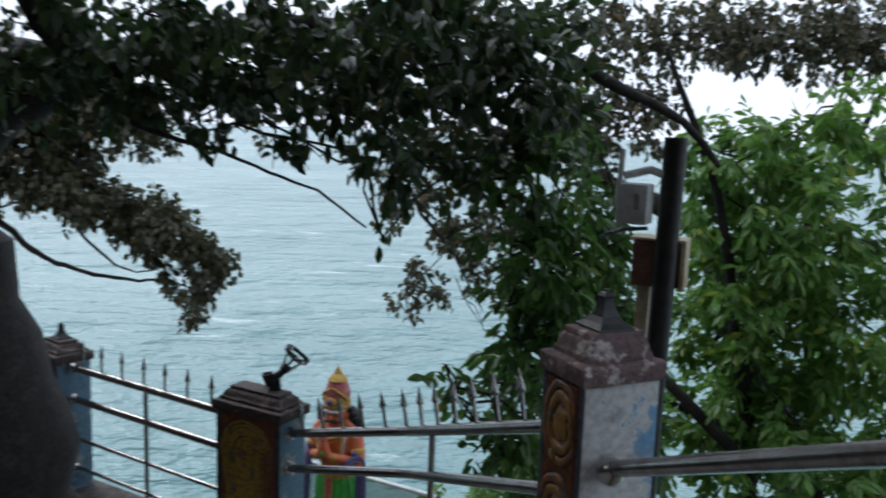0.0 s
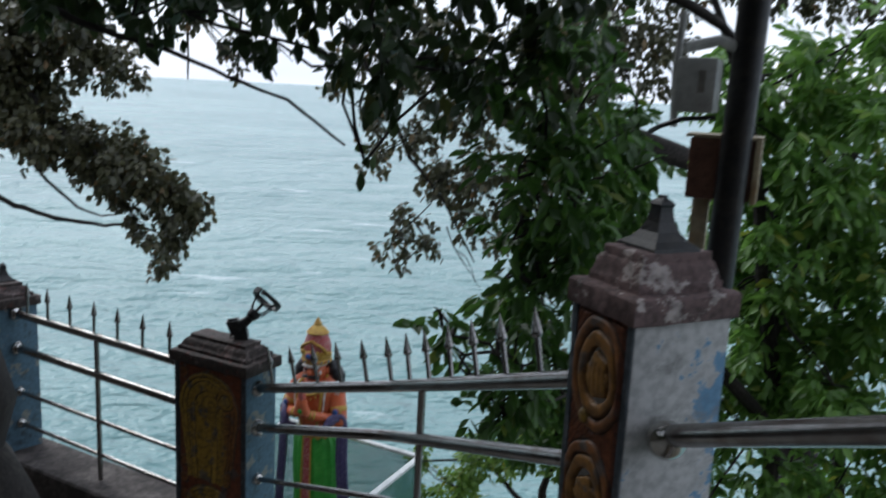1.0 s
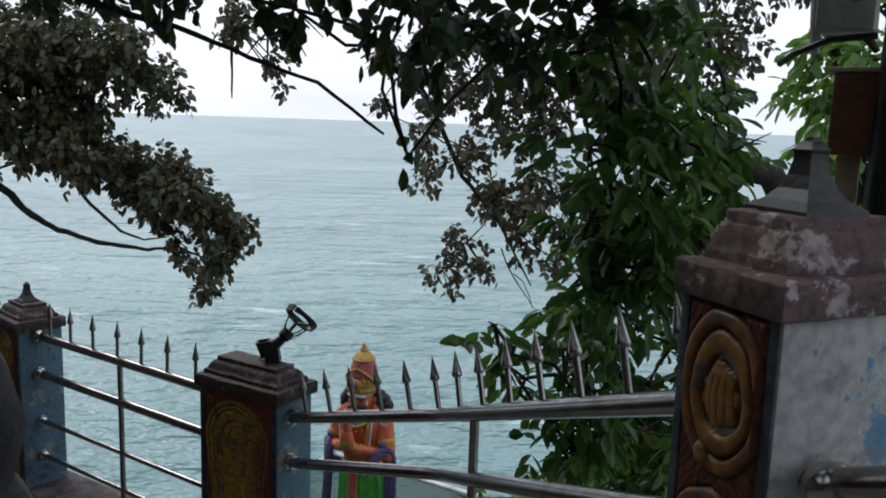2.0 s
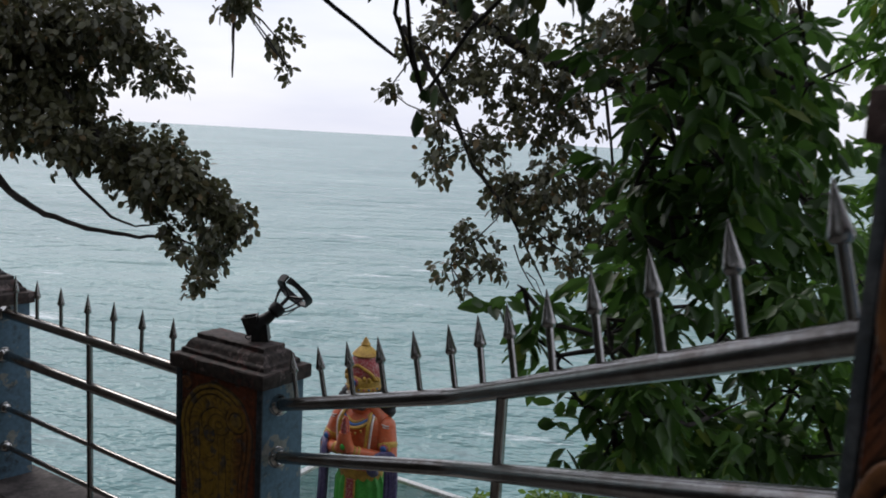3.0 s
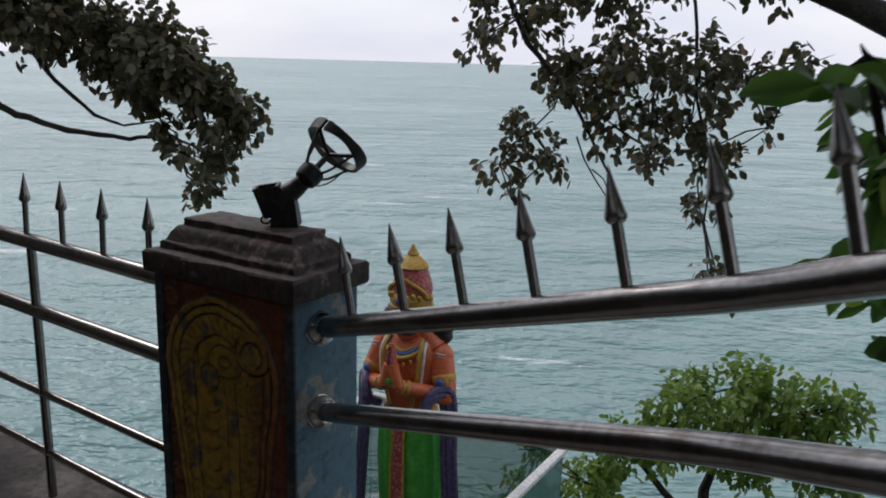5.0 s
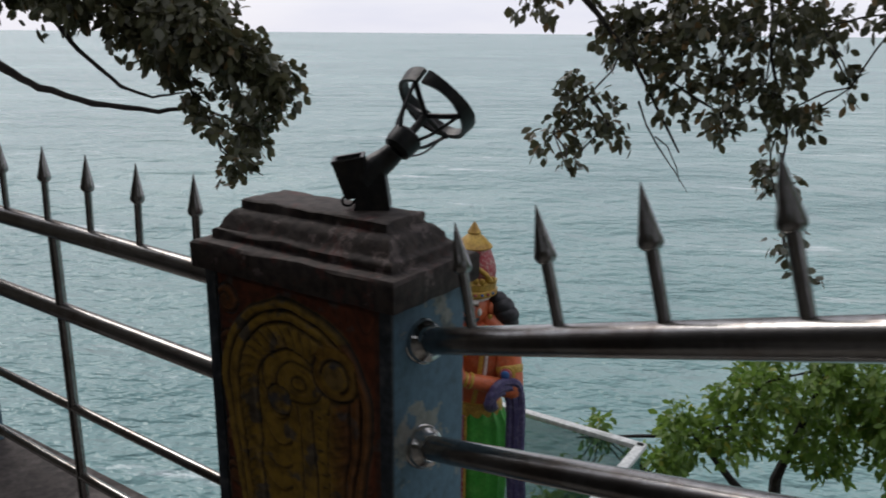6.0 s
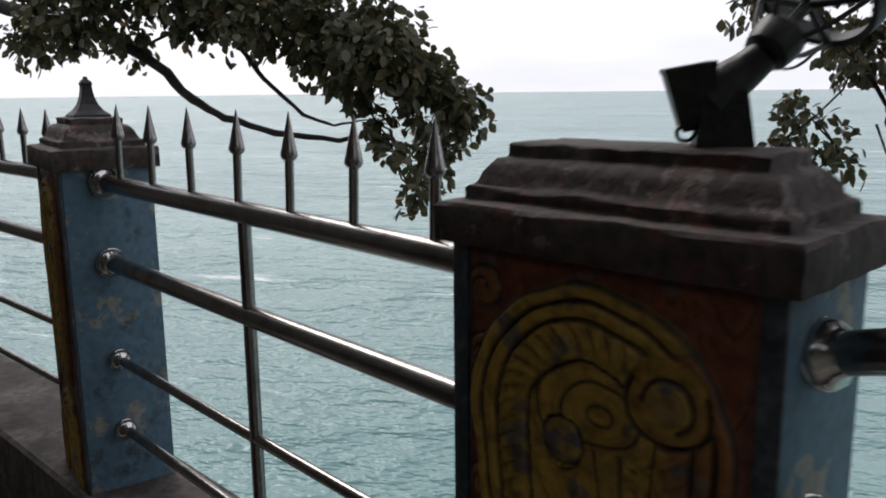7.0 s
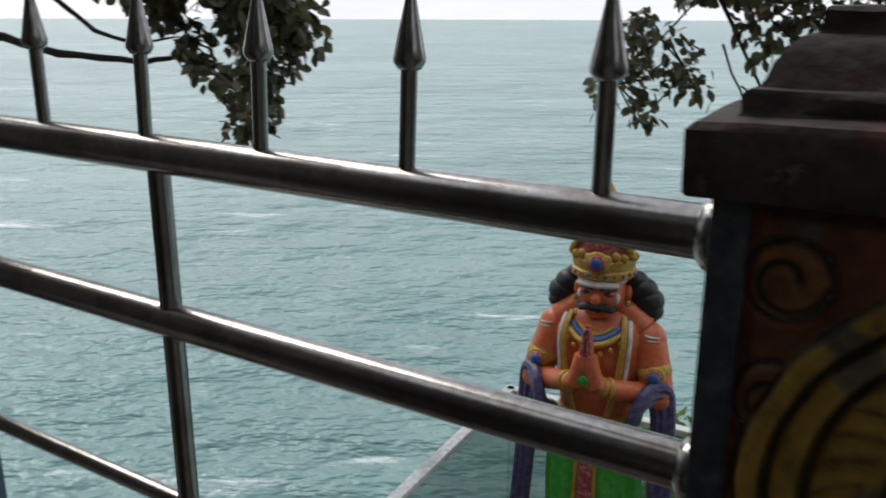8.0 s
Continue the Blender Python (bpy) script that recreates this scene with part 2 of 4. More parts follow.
def thing(name, at, label, category, group="", kind="", rz=0.0):
    ob = new(name)
    ob.matrix_world = pose(*at, 0, 0, rz)
    ob.empty_display_size = 0.1
    return tagged(ob, label, category, group, kind)


def box(bm, lo, hi, m=None, bevel=0.0):
    b = bmesh.new()
    bmesh.ops.create_cube(b, size=1.0)
    for v in b.verts:
        v.co = Vector([lo[i] + (v.co[i] + 0.5) * (hi[i] - lo[i]) for i in range(3)])
    if bevel:
        bmesh.ops.bevel(b, geom=b.edges[:], offset=bevel, segments=2, affect="EDGES", profile=0.6)
    return merge(bm, b, m)


def merge(bm, b, m=None, slot=0):
    if m is not None:
        b.transform(m)
    for f in b.faces:
        f.material_index = slot
    tmp = bpy.data.meshes.new("tmp")
    b.to_mesh(tmp)
    b.free()
    bm.from_mesh(tmp)
    bpy.data.meshes.remove(tmp)
    return bm


def tube(bm, pts, radii, seg=10, slot=0, flat=1.0, cap=True):
    """A round bar along a line of points; radii: one or one a point."""
    pts = [Vector(p) for p in pts]
    if not isinstance(radii, (list, tuple)):
        radii = [radii] * len(pts)
    rings = []
    up = Vector((0, 0, 1))
    d0 = (pts[1] - pts[0]).normalized()
    side = d0.cross(up) if abs(d0.z) < 0.95 else d0.cross(Vector((0, 1, 0)))
    for i, p in enumerate(pts):
        d = (pts[min(i + 1, len(pts) - 1)] - pts[max(i - 1, 0)]).normalized()
        side = (side - d * side.dot(d)).normalized()
        top = side.cross(d)
        rings.append([bm.verts.new(p + radii[i] * (math.cos(2 * math.pi * k / seg) * side + flat * math.sin(2 * math.pi * k / seg) * top)) for k in range(seg)])
    for a, b in zip(rings, rings[1:]):
        for k in range(seg):
            f = bm.faces.new((a[k], a[(k + 1) % seg], b[(k + 1) % seg], b[k]))
            f.material_index = slot
    if cap:
        for r in (rings[0][::-1], rings[-1]):
            f = bm.faces.new(r)
            f.material_index = slot
    return bm


def lathe(bm, prof, seg=20, m=None, slot=0, squash=(1, 1), wave=None):
    """Turned shape: rows of (radius, height). wave(angle, height) scales the radius."""
    b = bmesh.new()
    rings = []
    for r, z in prof:
        ring = []
        for k in range(seg):
            a = 2 * math.pi * k / seg
            rr = max(r, 0.0004) * (wave(a, z) if wave else 1)
            ring.append(b.verts.new((rr * math.cos(a) * squash[0], rr * math.sin(a) * squash[1], z)))
        rings.append(ring)
    for p, q in zip(rings, rings[1:]):
        for k in range(seg):
            b.faces.new((p[k], p[(k + 1) % seg], q[(k + 1) % seg], q[k]))
    b.faces.new(rings[0][::-1])
    b.faces.new(rings[-1])
    return merge(bm, b, m, slot)


def ball(bm, at, size, slot=0, rot=(0, 0, 0), seg=16):
    b = bmesh.new()
    bmesh.ops.create_uvsphere(b, u_segments=seg, v_segments=max(8, seg * 2 // 3), radius=1)
    m = pose(*at, *rot) @ Matrix.Diagonal((*size, 1))
    return merge(bm, b, m, slot)


def rect_loft(bm, hx, hy, prof, wobble=0.0, rng=None):
    """Rectangular rings with the inset and height of each row, as a moulded cap has."""
    rings = []
    nx, ny = 12, 7
    for inset, z in prof:
        x, y = hx - inset, hy - inset
        pts = []
        for i in range(nx):
            pts.append((-x + 2 * x * i / nx, -y))
        for i in range(ny):
            pts.append((x, -y + 2 * y * i / ny))
        for i in range(nx):
            pts.append((x - 2 * x * i / nx, y))
        for i in range(ny):
            pts.append((-x, y - 2 * y * i / ny))
        rings.append([bm.verts.new((px + rng.uniform(-wobble, wobble), py + rng.uniform(-wobble, wobble), z + rng.uniform(-wobble, wobble))) for px, py in pts])
    for a, b in zip(rings, rings[1:]):
        for k in range(len(a)):
            bm.faces.new((a[k], a[(k + 1) % len(a)], b[(k + 1) % len(a)], b[k]))
    bm.faces.new(rings[0][::-1])
    bm.faces.new(rings[-1])
    return bm


# ---------- setting: sea, cliff, steps, plinth walls ----------
SEA_Z = -26.0
bm = bmesh.new()
ring0 = [bm.verts.new((4900 * math.cos(2 * math.pi * k / 128), 4900 * math.sin(2 * math.pi * k / 128), SEA_Z)) for k in range(128)]
bm.faces.new(ring0)
tagged(part("water", bm, M_SEA, smooth=False), "wide teal sea with low wind waves and thin foam", "sea", kind="structure")

B_AT, B_RZ = (-1.062, 5.010), -26.2
A_AT, A_RZ = (-2.705, 5.846), -36.0
C_AT, C_RZ = (0.5635, 2.71), -62.0


def rim_y(x):
    """Outer edge of the plinth wall along the drop."""
    if x < -1.1:
        return 5.126 - 0.508 * (x + 1.394) + 0.2
    return 5.25 - 1.35 * (x + 1.1) if x < 0.6 else 2.95 - 1.4 * (x - 0.6)


# cliff ground: a ledge round the statue, falling away to the sea
bm = bmesh.new()
nxg, nyg = 60, 90
grid = []
for j in range(nyg):
    row = []
    d = -40.0 * (1 - j / 20) ** 1.5 if j < 20 else ((j - 20) / (nyg - 21)) ** 2.2 * 60.0
    for i in range(nxg):
        x = -26 + 52 * i / (nxg - 1)
        y = max(rim_y(x), -12.0 if x > 3 else -99) + d - 0.05
        ledge = math.exp(-max(0, abs(x + 0.7) - 1.3) ** 2 * 1.5)
        z = -1.0 - 1.35 * d * (1 - ledge) - ledge * (1.7 + 1.9 * max(0, d - 4.2))
        z = max(z, SEA_Z - 2) + 0.35 * noise.noise((x * 0.6, y * 0.6, 3)) * min(1, d * 0.4)
        if d < 0:
            z = max(-1.35, min(9.0, 0.62 - 0.35 * (y - 0.2)))
        row.append(bm.verts.new((x, y, z)))
    grid.append(row)
for j in range(nyg - 1):
    for i in range(nxg - 1):
        bm.faces.new((grid[j][i], grid[j][i + 1], grid[j + 1][i + 1], grid[j + 1][i]))
tagged(part("ground", bm, M_ROCK), "steep rocky slope falling away to the sea", "ground", kind="structure")

# stepped walk that comes down beside the fence
walkway = thing("pavement", (0, 0, 0), "worn concrete steps going down beside the fence", "steps", kind="structure")
for k in range(-6, 9):
    y0 = 0.2 + 0.5 * k
    z1 = 0.98 - 0.175 * k - 0.02
    bm = bmesh.new()
    far = y0 + 0.52 if k < 8 else y0 + 1.4
    xr = min(0.42, 0.30 + 0.02 * k) if y0 < 2.6 else 0.42 - 0.55 * (y0 - 2.6)
    box(bm, (-4.9, y0, z1 - 1.4), (xr, far, z1), bevel=0.008)
    part("step", bm, M_STEP, walkway)


def plinth(name, pts, width_in, width_out, depth, label):
    """Low wall under the fence: pts are the rail line with the top's height."""
    bm = bmesh.new()
    rows = []
    n = len(pts)
    for i, p in enumerate(pts):
        a, b = Vector(pts[max(i - 1, 0)]), Vector(pts[min(i + 1, n - 1)])
        d = (b - a)
        d.z = 0
        d.normalize()
        out = Vector((-d.y, d.x, 0))
        if out.y < 0 and abs(out.y) > 0.2:
            out = -out
        q = Vector(p)
        rows.append([bm.verts.new(v) for v in (q - out * width_in - Vector((0, 0, depth)), q - out * width_in - Vector((0, 0, 0.012)), q - out * (width_in - 0.012), q + out * (width_out - 0.012), q + out * width_out - Vector((0, 0, 0.012)), q + out * width_out - Vector((0, 0, depth)))])
    for a, b in zip(rows, rows[1:]):
        for k in range(6):
            bm.faces.new((a[k], a[(k + 1) % 6], b[(k + 1) % 6], b[k]))
    bm.faces.new(rows[0][::-1])
    bm.faces.new(rows[-1])
    return tagged(part(name, bm, M_PLINTH), label, "wall", kind="structure")


def lerp(a, b, t):
    return tuple(x + (y - x) * t for x, y in zip(a, b))


# rail lines: (x, y, z) of the top rail's middle
AB0, AB1 = (-2.581, 5.740, 0.770), (-1.302, 5.076, 0.754)
Z0, Z1 = (-4.75, 6.72, 0.775), (-2.86, 5.90, 0.765)
BC0, BCM, BC1 = (-0.858, 4.873, 0.721), (-0.108, 4.090, 1.075), (0.482, 2.810, 1.611)
HR0, HR1 = (0.572, 2.590, 1.568), (0.572 + 0.31 * 1.9, 2.590 - 0.951 * 1.9, 1.568 + 0.455 * 1.9)


def along(a, b, n):
    return [lerp(a, b, i / n) for i in range(n + 1)]


PLINTH_Z = -0.125
plinth("wall_plinth_1", [(x, y, PLINTH_Z) for x, y, z in along(lerp(Z0, Z1, -2.0), Z1, 8)[:-1] + along(AB0, (-0.82, 4.86, 0), 6)], 0.13, 0.20, 1.6, "low damp brown cement wall carrying the fence")
plinth("wall_plinth_2", [(x, y, z - 0.98) for x, y, z in [BC0] + along(BC0, BCM, 3)[1:] + along(BCM, BC1, 3)[1:]], 0.12, 0.20, 1.5, "sloping low cement wall under the bent fence")
plinth("wall_plinth_3", [(x, y, z - 0.98) for x, y, z in along(HR0, lerp(HR0, HR1, 2.5), 4)], 0.12, 0.20, 1.5, "sloping low cement wall beside the upper steps")


# ---------- gate posts with scroll panels ----------
def line_at(d, width):
    """1 on a cut line, falling to 0 at its width."""
    return max(0.0, 1.0 - abs(d) / width) ** 0.7


def arch_relief(u, w, half):
    """Broad panel: nested arches that end in a curl, feathers hanging inside, red leaf border."""
    k = half / 0.212
    pitch = 0.62
    turn = 1 if int(w / pitch) % 2 == 0 else -1
    x, y = (turn * u / k + 0.002) / 1.17, ((w % pitch) - 0.222) / 1.17
    x, y = x + 0.006 * noise.noise((u * 16, w * 16, 1.7)), y + 0.006 * noise.noise((u * 16, w * 16, 8.3))
    below = max(0.0, y)
    r = math.hypot(x, y) if y < 0 else abs(x) / max(0.25, 1 - 0.95 * below) - 0.03 * below * (x < 0)
    if x > 0 and y > 0:
        r = x / max(0.2, 1 - 1.1 * below) * (1 - 0.10 * min(1, below * 4))
    a = math.atan2(y, x)
    cx, cy = x - 0.096, y + 0.062
    rc, ac = math.hypot(cx, cy), math.atan2(cy, cx)
    cut, h, red, grey = 0.0, 0.009, 0.0, 0.0
    if rc < 0.050:
        # curl at the arch's end
        cut = max(line_at(rc - 0.047, 0.005) * (ac > -0.4 or ac < -2.6), line_at(rc - 0.027, 0.004) * (ac < 1.2))
        h = 0.010 + 0.007 * math.sqrt(max(0, 1 - (rc / 0.05) ** 2))
        red = 0.25 if rc > 0.027 else 0.05
        grey = 0.35 * (rc < 0.02)
    elif r > 0.172:
        # red border with leaf curls along both edges
        red, h = 1.0, 0.004
        kw = 0.055 + 0.098 * round((w - 0.055) / 0.098)
        ex, ey = abs(u) / k - 0.182, w - kw
        if u < 0:
            re, ae = math.hypot(ex, ey), math.atan2(ey, ex)
            if re < 0.034:
                h = 0.004 + 0.007 * math.sqrt(max(0, 1 - (re / 0.034) ** 2))
                cut = max(line_at(re - 0.032, 0.004), line_at(re - 0.008 - 0.0035 * (ae + math.pi), 0.004))
                red = 0.8
        else:
            cut = 0.5 * line_at((w * 1.3 + 2.2 * (u / k - 0.18) ** 2 * 40) % 0.14 - 0.07, 0.006)
    elif r > 0.082:
        # three bands, the inner one cut into leaf segments
        for edge in (0.170, 0.150, 0.128, 0.084):
            cut = max(cut, line_at(r - edge, 0.0042))
        lo, hi = next((p, q) for p, q in ((0.082, 0.128), (0.128, 0.150), (0.150, 0.172)) if r <= q)
        h = 0.010 + 0.006 * math.sin(math.pi * (r - lo) / (hi - lo)) ** 0.5
        red = 0.75 * max(0.0, min(1.0, (x - 0.07) / 0.05)) if y > -0.12 else 0.0
        if hi == 0.128:
            along = (a * 0.1 if y < 0 else -0.314 * (x < 0) - y * (1 if x < 0 else -1))
            f = (along / 0.019 + 60 * (r - lo) * (r - lo) * 9) % 1.0
            cut = max(cut, 0.42 * line_at((f - 0.5) * 0.019, 0.0035) * (r > 0.098))
            h += 0.003 * f
    else:
        # inside: a worn round boss, scalloped feathers, and a beaded tail
        rb = math.hypot(x + 0.030, y - 0.012)
        if rb < 0.030:
            h, grey = 0.008 + 0.008 * math.sqrt(max(0, 1 - (rb / 0.030) ** 2)), max(0.0, min(1.0, 0.6 + 2.0 * noise.noise((u * 40, w * 40, 4.1))))
            cut = line_at(rb - 0.029, 0.003)
        elif y < 0.012:
            f = (math.hypot(x - 0.015, (y + 0.03) * 1.4) / 0.034) % 1.0
            h, cut = 0.010 + 0.004 * math.sin(math.pi * f), 0.8 * line_at((f - 0.5) * 0.034, 0.004)
        elif x < -0.008:
            f = ((y + 26 * (x + 0.032) ** 2) / 0.046) % 1.0
            h, cut = 0.009 + 0.005 * f, 0.9 * line_at((f - 0.02) * 0.046, 0.004)
        else:
            bow = 0.010 * math.sin(y * 9)
            cut = max(line_at(x - 0.010 - bow, 0.0035), line_at(x - 0.040 - bow, 0.0035))
            h = 0.010 + 0.004 * math.sin(math.pi * min(1, max(0, (x - 0.01) / 0.03)))
            if x > 0.050 + bow:
                cut = max(cut, 0.8 * max(0, 1 - abs(math.sin(y * 150)) * 2.2) * (x < 0.062 + bow))
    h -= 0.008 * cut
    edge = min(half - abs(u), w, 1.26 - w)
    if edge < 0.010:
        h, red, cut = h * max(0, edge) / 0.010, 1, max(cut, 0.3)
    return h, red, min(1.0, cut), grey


def palmette_relief(u, w, half):
    """Narrow panel: a chain of ringed palmettes joined by sweeping bands and buds."""
    k = half / 0.085
    pitch = 0.285
    n = round((w - 0.135) / pitch)
    side = 1 if n % 2 == 0 else -1
    x, y = side * u / k - 0.004, w - 0.135 - pitch * n
    x, y = x + 0.005 * noise.noise((u * 22, w * 22, 2.3)), y + 0.007 * noise.noise((u * 20, w * 20, 6.9))
    r = math.hypot(x, y * (0.66 if y < 0 else 0.72))
    cut, h, red, grey = 0.0, 0.010, 0.5, 0.0
    bud = math.hypot((x + 0.028) * 1.25, y - 0.098)
    if bud < 0.019:
        h, red = 0.012 + 0.009 * math.sqrt(max(0, 1 - (bud / 0.019) ** 2)), 0.0
        cut = line_at(bud - 0.0185, 0.003)
    elif r < 0.036 + 0.003 * math.cos(7 * math.atan2(y, x)):
        h = 0.015 - 0.004 * (r / 0.036) ** 2
        cut = 0.55 * max(0, 1 - abs(math.sin(x * 210)) * 3.0) * (y > -0.03)
    elif r < 0.045:
        h, cut = 0.002, 0.95
    elif r < 0.092:
        cut = max(line_at(r - 0.068, 0.0036), line_at(r - 0.091, 0.0036))
        lo, hi = (0.045, 0.068) if r < 0.068 else (0.068, 0.092)
        h = 0.009 + 0.006 * math.sin(math.pi * (r - lo) / (hi - lo)) ** 0.5
        red = 0.6 if r < 0.068 else 0.8
    else:
        f = ((y - 1.15 * abs(x) - 5 * x * x) / 0.026) % 1.0
        cut, h, red = 0.85 * line_at((f - 0.5) * 0.026, 0.004), 0.008 + 0.003 * math.sin(math.pi * f), 0.95
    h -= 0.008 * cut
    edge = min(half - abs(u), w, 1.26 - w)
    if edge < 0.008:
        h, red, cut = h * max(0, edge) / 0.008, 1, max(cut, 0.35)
    return h, red, min(1.0, cut), grey


def panel_mesh(half, wide):
    nu, nw = int(130 * half / 0.19) + 30, 420
    verts, faces, paint = [], [], []
    for j in range(nw + 1):
        w = 1.26 * j / nw
        for i in range(nu + 1):
            u = -half + 2 * half * i / nu
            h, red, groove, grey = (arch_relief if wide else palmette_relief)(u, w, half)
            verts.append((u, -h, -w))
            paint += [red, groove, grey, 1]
    for j in range(nw):
        for i in range(nu):
            k = j * (nu + 1) + i
            faces.append((k, k + nu + 1, k + nu + 2, k + 1))
    me = bpy.data.meshes.new("scroll_panel")
    me.from_pydata(verts, [], faces)
    col = me.color_attributes.new("paint", "FLOAT_COLOR", "POINT")
    col.data.foreach_set("color", paint)
    me.materials.append(M_PANEL)
    me.shade_smooth()
    return me


PANEL = panel_mesh(0.212, True)
PANEL_A = panel_mesh(0.133, True)
PANEL_C = panel_mesh(0.085, False)
CAP_PROF = [(0.026, -0.066), (0.022, -0.058), (0.002, -0.056), (0.0, -0.052), (0.0, -0.005), (0.004, 0.0), (0.029, 0.003), (0.031, 0.006), (0.031, 0.017), (0.034, 0.021), (0.040, 0.023),
            (0.045, 0.029), (0.049, 0.040), (0.055, 0.051), (0.064, 0.059), (0.073, 0.062), (0.075, 0.064), (0.075, 0.078), (0.078, 0.081), (0.10, 0.082)]


def finial(bm, z, flare=1.0):
    """Black four-sided flared finial."""
    prof = [(0.062, 0.0), (0.060, 0.008), (0.042, 0.020), (0.029, 0.036), (0.021, 0.056), (0.017, 0.076), (0.0165, 0.086), (0.019, 0.092), (0.014, 0.099), (0.007, 0.104), (0.006, 0.110)]
    lathe(bm, [(r * 1.18 * flare, h * 1.04) for r, h in prof], 4, pose(0, 0, z, 0, 0, 45), squash=(1, 1))
    return bm


def post(at, rz, top, bottom, body_mat, cap_mat, label, with_finial, hx=0.25, hy=0.135, panel=None, inset=0.019, band=0.028, step=1.0, flare=1.0):
    t = thing("fence_post", (at[0], at[1], top), label, "post", "fence posts", rz=rz)
    rng = random.Random(int(abs(at[0]) * 1000))
    h = top - bottom
    bm = bmesh.new()
    bx, by = hx - inset, hy - inset
    box(bm, (-bx, -by + 0.005, -h), (bx, by, -0.05), bevel=0.006)
    part("body", bm, body_mat, t)
    bm = bmesh.new()
    box(bm, (-bx, -by - 0.002, -h), (-bx + band, -by + 0.0045, -0.052), bevel=0.002)
    box(bm, (bx - band, -by - 0.002, -h), (bx, -by + 0.0045, -0.052), bevel=0.002)
    part("edge_band", bm, M_DARK, t, "dark painted edge bands")
    bm = bmesh.new()
    rect_loft(bm, hx, hy, [(i if i < 0.028 else 0.028 + (i - 0.028) * step, z) for i, z in CAP_PROF], 0.0016, rng)
    part("cap", bm, cap_mat, t, "moulded cement cap")
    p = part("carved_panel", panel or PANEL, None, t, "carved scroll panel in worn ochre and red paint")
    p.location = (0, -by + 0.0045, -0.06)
    if with_finial:
        bm = finial(bmesh.new(), 0.080, flare)
        part("finial", bm, M_IRON, t, "black flared metal finial", smooth=False)
    return t


post_b = post(B_AT, B_RZ, 0.858, PLINTH_Z - 0.4, M_BLUE, M_CAP, "blue cement fence post with carved ochre panel and broken lamp", False, 0.26)
post_a = post(A_AT, A_RZ, 0.862, PLINTH_Z - 0.4, M_BLUE, M_CAP, "blue cement fence post with brown cap and black finial", True, 0.18, 0.142, PANEL_A)
post_c = post(C_AT, C_RZ, 1.868, 0.25, M_WHITE, M_CAP_PINK, "whitewashed cement fence post with faded pink cap and carved panel", True, 0.115, 0.1415, PANEL_C, 0.011, 0.018, 0.45, 1.22)
post_z = post((-4.95, 6.83), -24, 0.862, PLINTH_Z - 0.4, M_BLUE, M_CAP, "blue cement fence post with brown cap at the far end", True)


def smooth_line(pts, n=5):
    """Catmull-Rom line through the points."""
    p = [Vector(q) for q in pts]
    out = []
    for k in range(len(p) - 1):
        a, c, d, e = p[max(k - 1, 0)], p[k], p[k + 1], p[min(k + 2, len(p) - 1)]
        for s in range(n):
            t = s / n
            out.append(tuple(0.5 * (2 * c + (d - a) * t + (2 * a - 5 * c + 4 * d - e) * t * t + (3 * c - a - 3 * d + e) * t ** 3)))
    return out + [tuple(p[-1])]


# ---------- broken lantern on the middle post ----------
lamp = thing("broken_lamp", (-0.974, 5.000, 0.937), "broken black iron lantern skeleton tilted on its base", "lamp", rz=15.4)
lamp.matrix_world = lamp.matrix_world @ Matrix.Diagonal((0.94, 0.94, 0.93, 1))
HUB, AX = Vector((0.055, 0.0, 0.130)), Vector((0.62, 0.42, 0.62)).normalized()
e1 = AX.cross(Vector((0, 0, 1))).normalized()
e2 = AX.cross(e1)
bm = bmesh.new()
lathe(bm, [(0.050, 0.0), (0.051, 0.004), (0.046, 0.03), (0.040, 0.06), (0.036, 0.075), (0.020, 0.083)], 4, pose(0, 0, 0.002, 0, 0, 38))
part("base", bm, M_IRON, lamp, smooth=False)
bm = bmesh.new()
lathe(bm, [(0.024, -0.045), (0.030, -0.040), (0.044, 0.030), (0.047, 0.036), (0.046, 0.040), (0.036, 0.039), (0.024, -0.020)], 4, pose(-0.042, 0.0, 0.070, -6, -8, 40))
tube(bm, smooth_line([(-0.050, -0.012, 0.034), (-0.062, -0.018, 0.026), (-0.060, -0.020, 0.014), (-0.046, -0.018, 0.012), (-0.036, -0.016, 0.024)], 3), 0.0028, 6)
part("socket_cup", bm, M_IRON, lamp, "broken open cup with a bent hook", smooth=False)
bm = bmesh.new()
tube(bm, smooth_line([(-0.022, 0.0, 0.062), (0.002, 0.0, 0.084), (0.026, 0.0, 0.102), tuple(HUB - AX * 0.012)], 4), [0.034 - 0.0011 * k for k in range(13)], 14)
part("neck", bm, M_IRON, lamp)
bm = bmesh.new()
to_axis = Matrix.Translation(HUB) @ AX.to_track_quat("Z", "Y").to_matrix().to_4x4()
lathe(bm, [(0.020, -0.018), (0.030, -0.010), (0.033, 0.004), (0.034, 0.026), (0.029, 0.032), (0.010, 0.034)], 14, to_axis)
part("hub", bm, M_IRON, lamp)
RIM_C, rr = HUB + AX * 0.122, 0.081
CROSS = RIM_C - AX * 0.034
bm = bmesh.new()
tube(bm, [tuple(HUB + AX * 0.02), tuple(CROSS)], 0.0085, 8)
part("stem", bm, M_IRON, lamp)
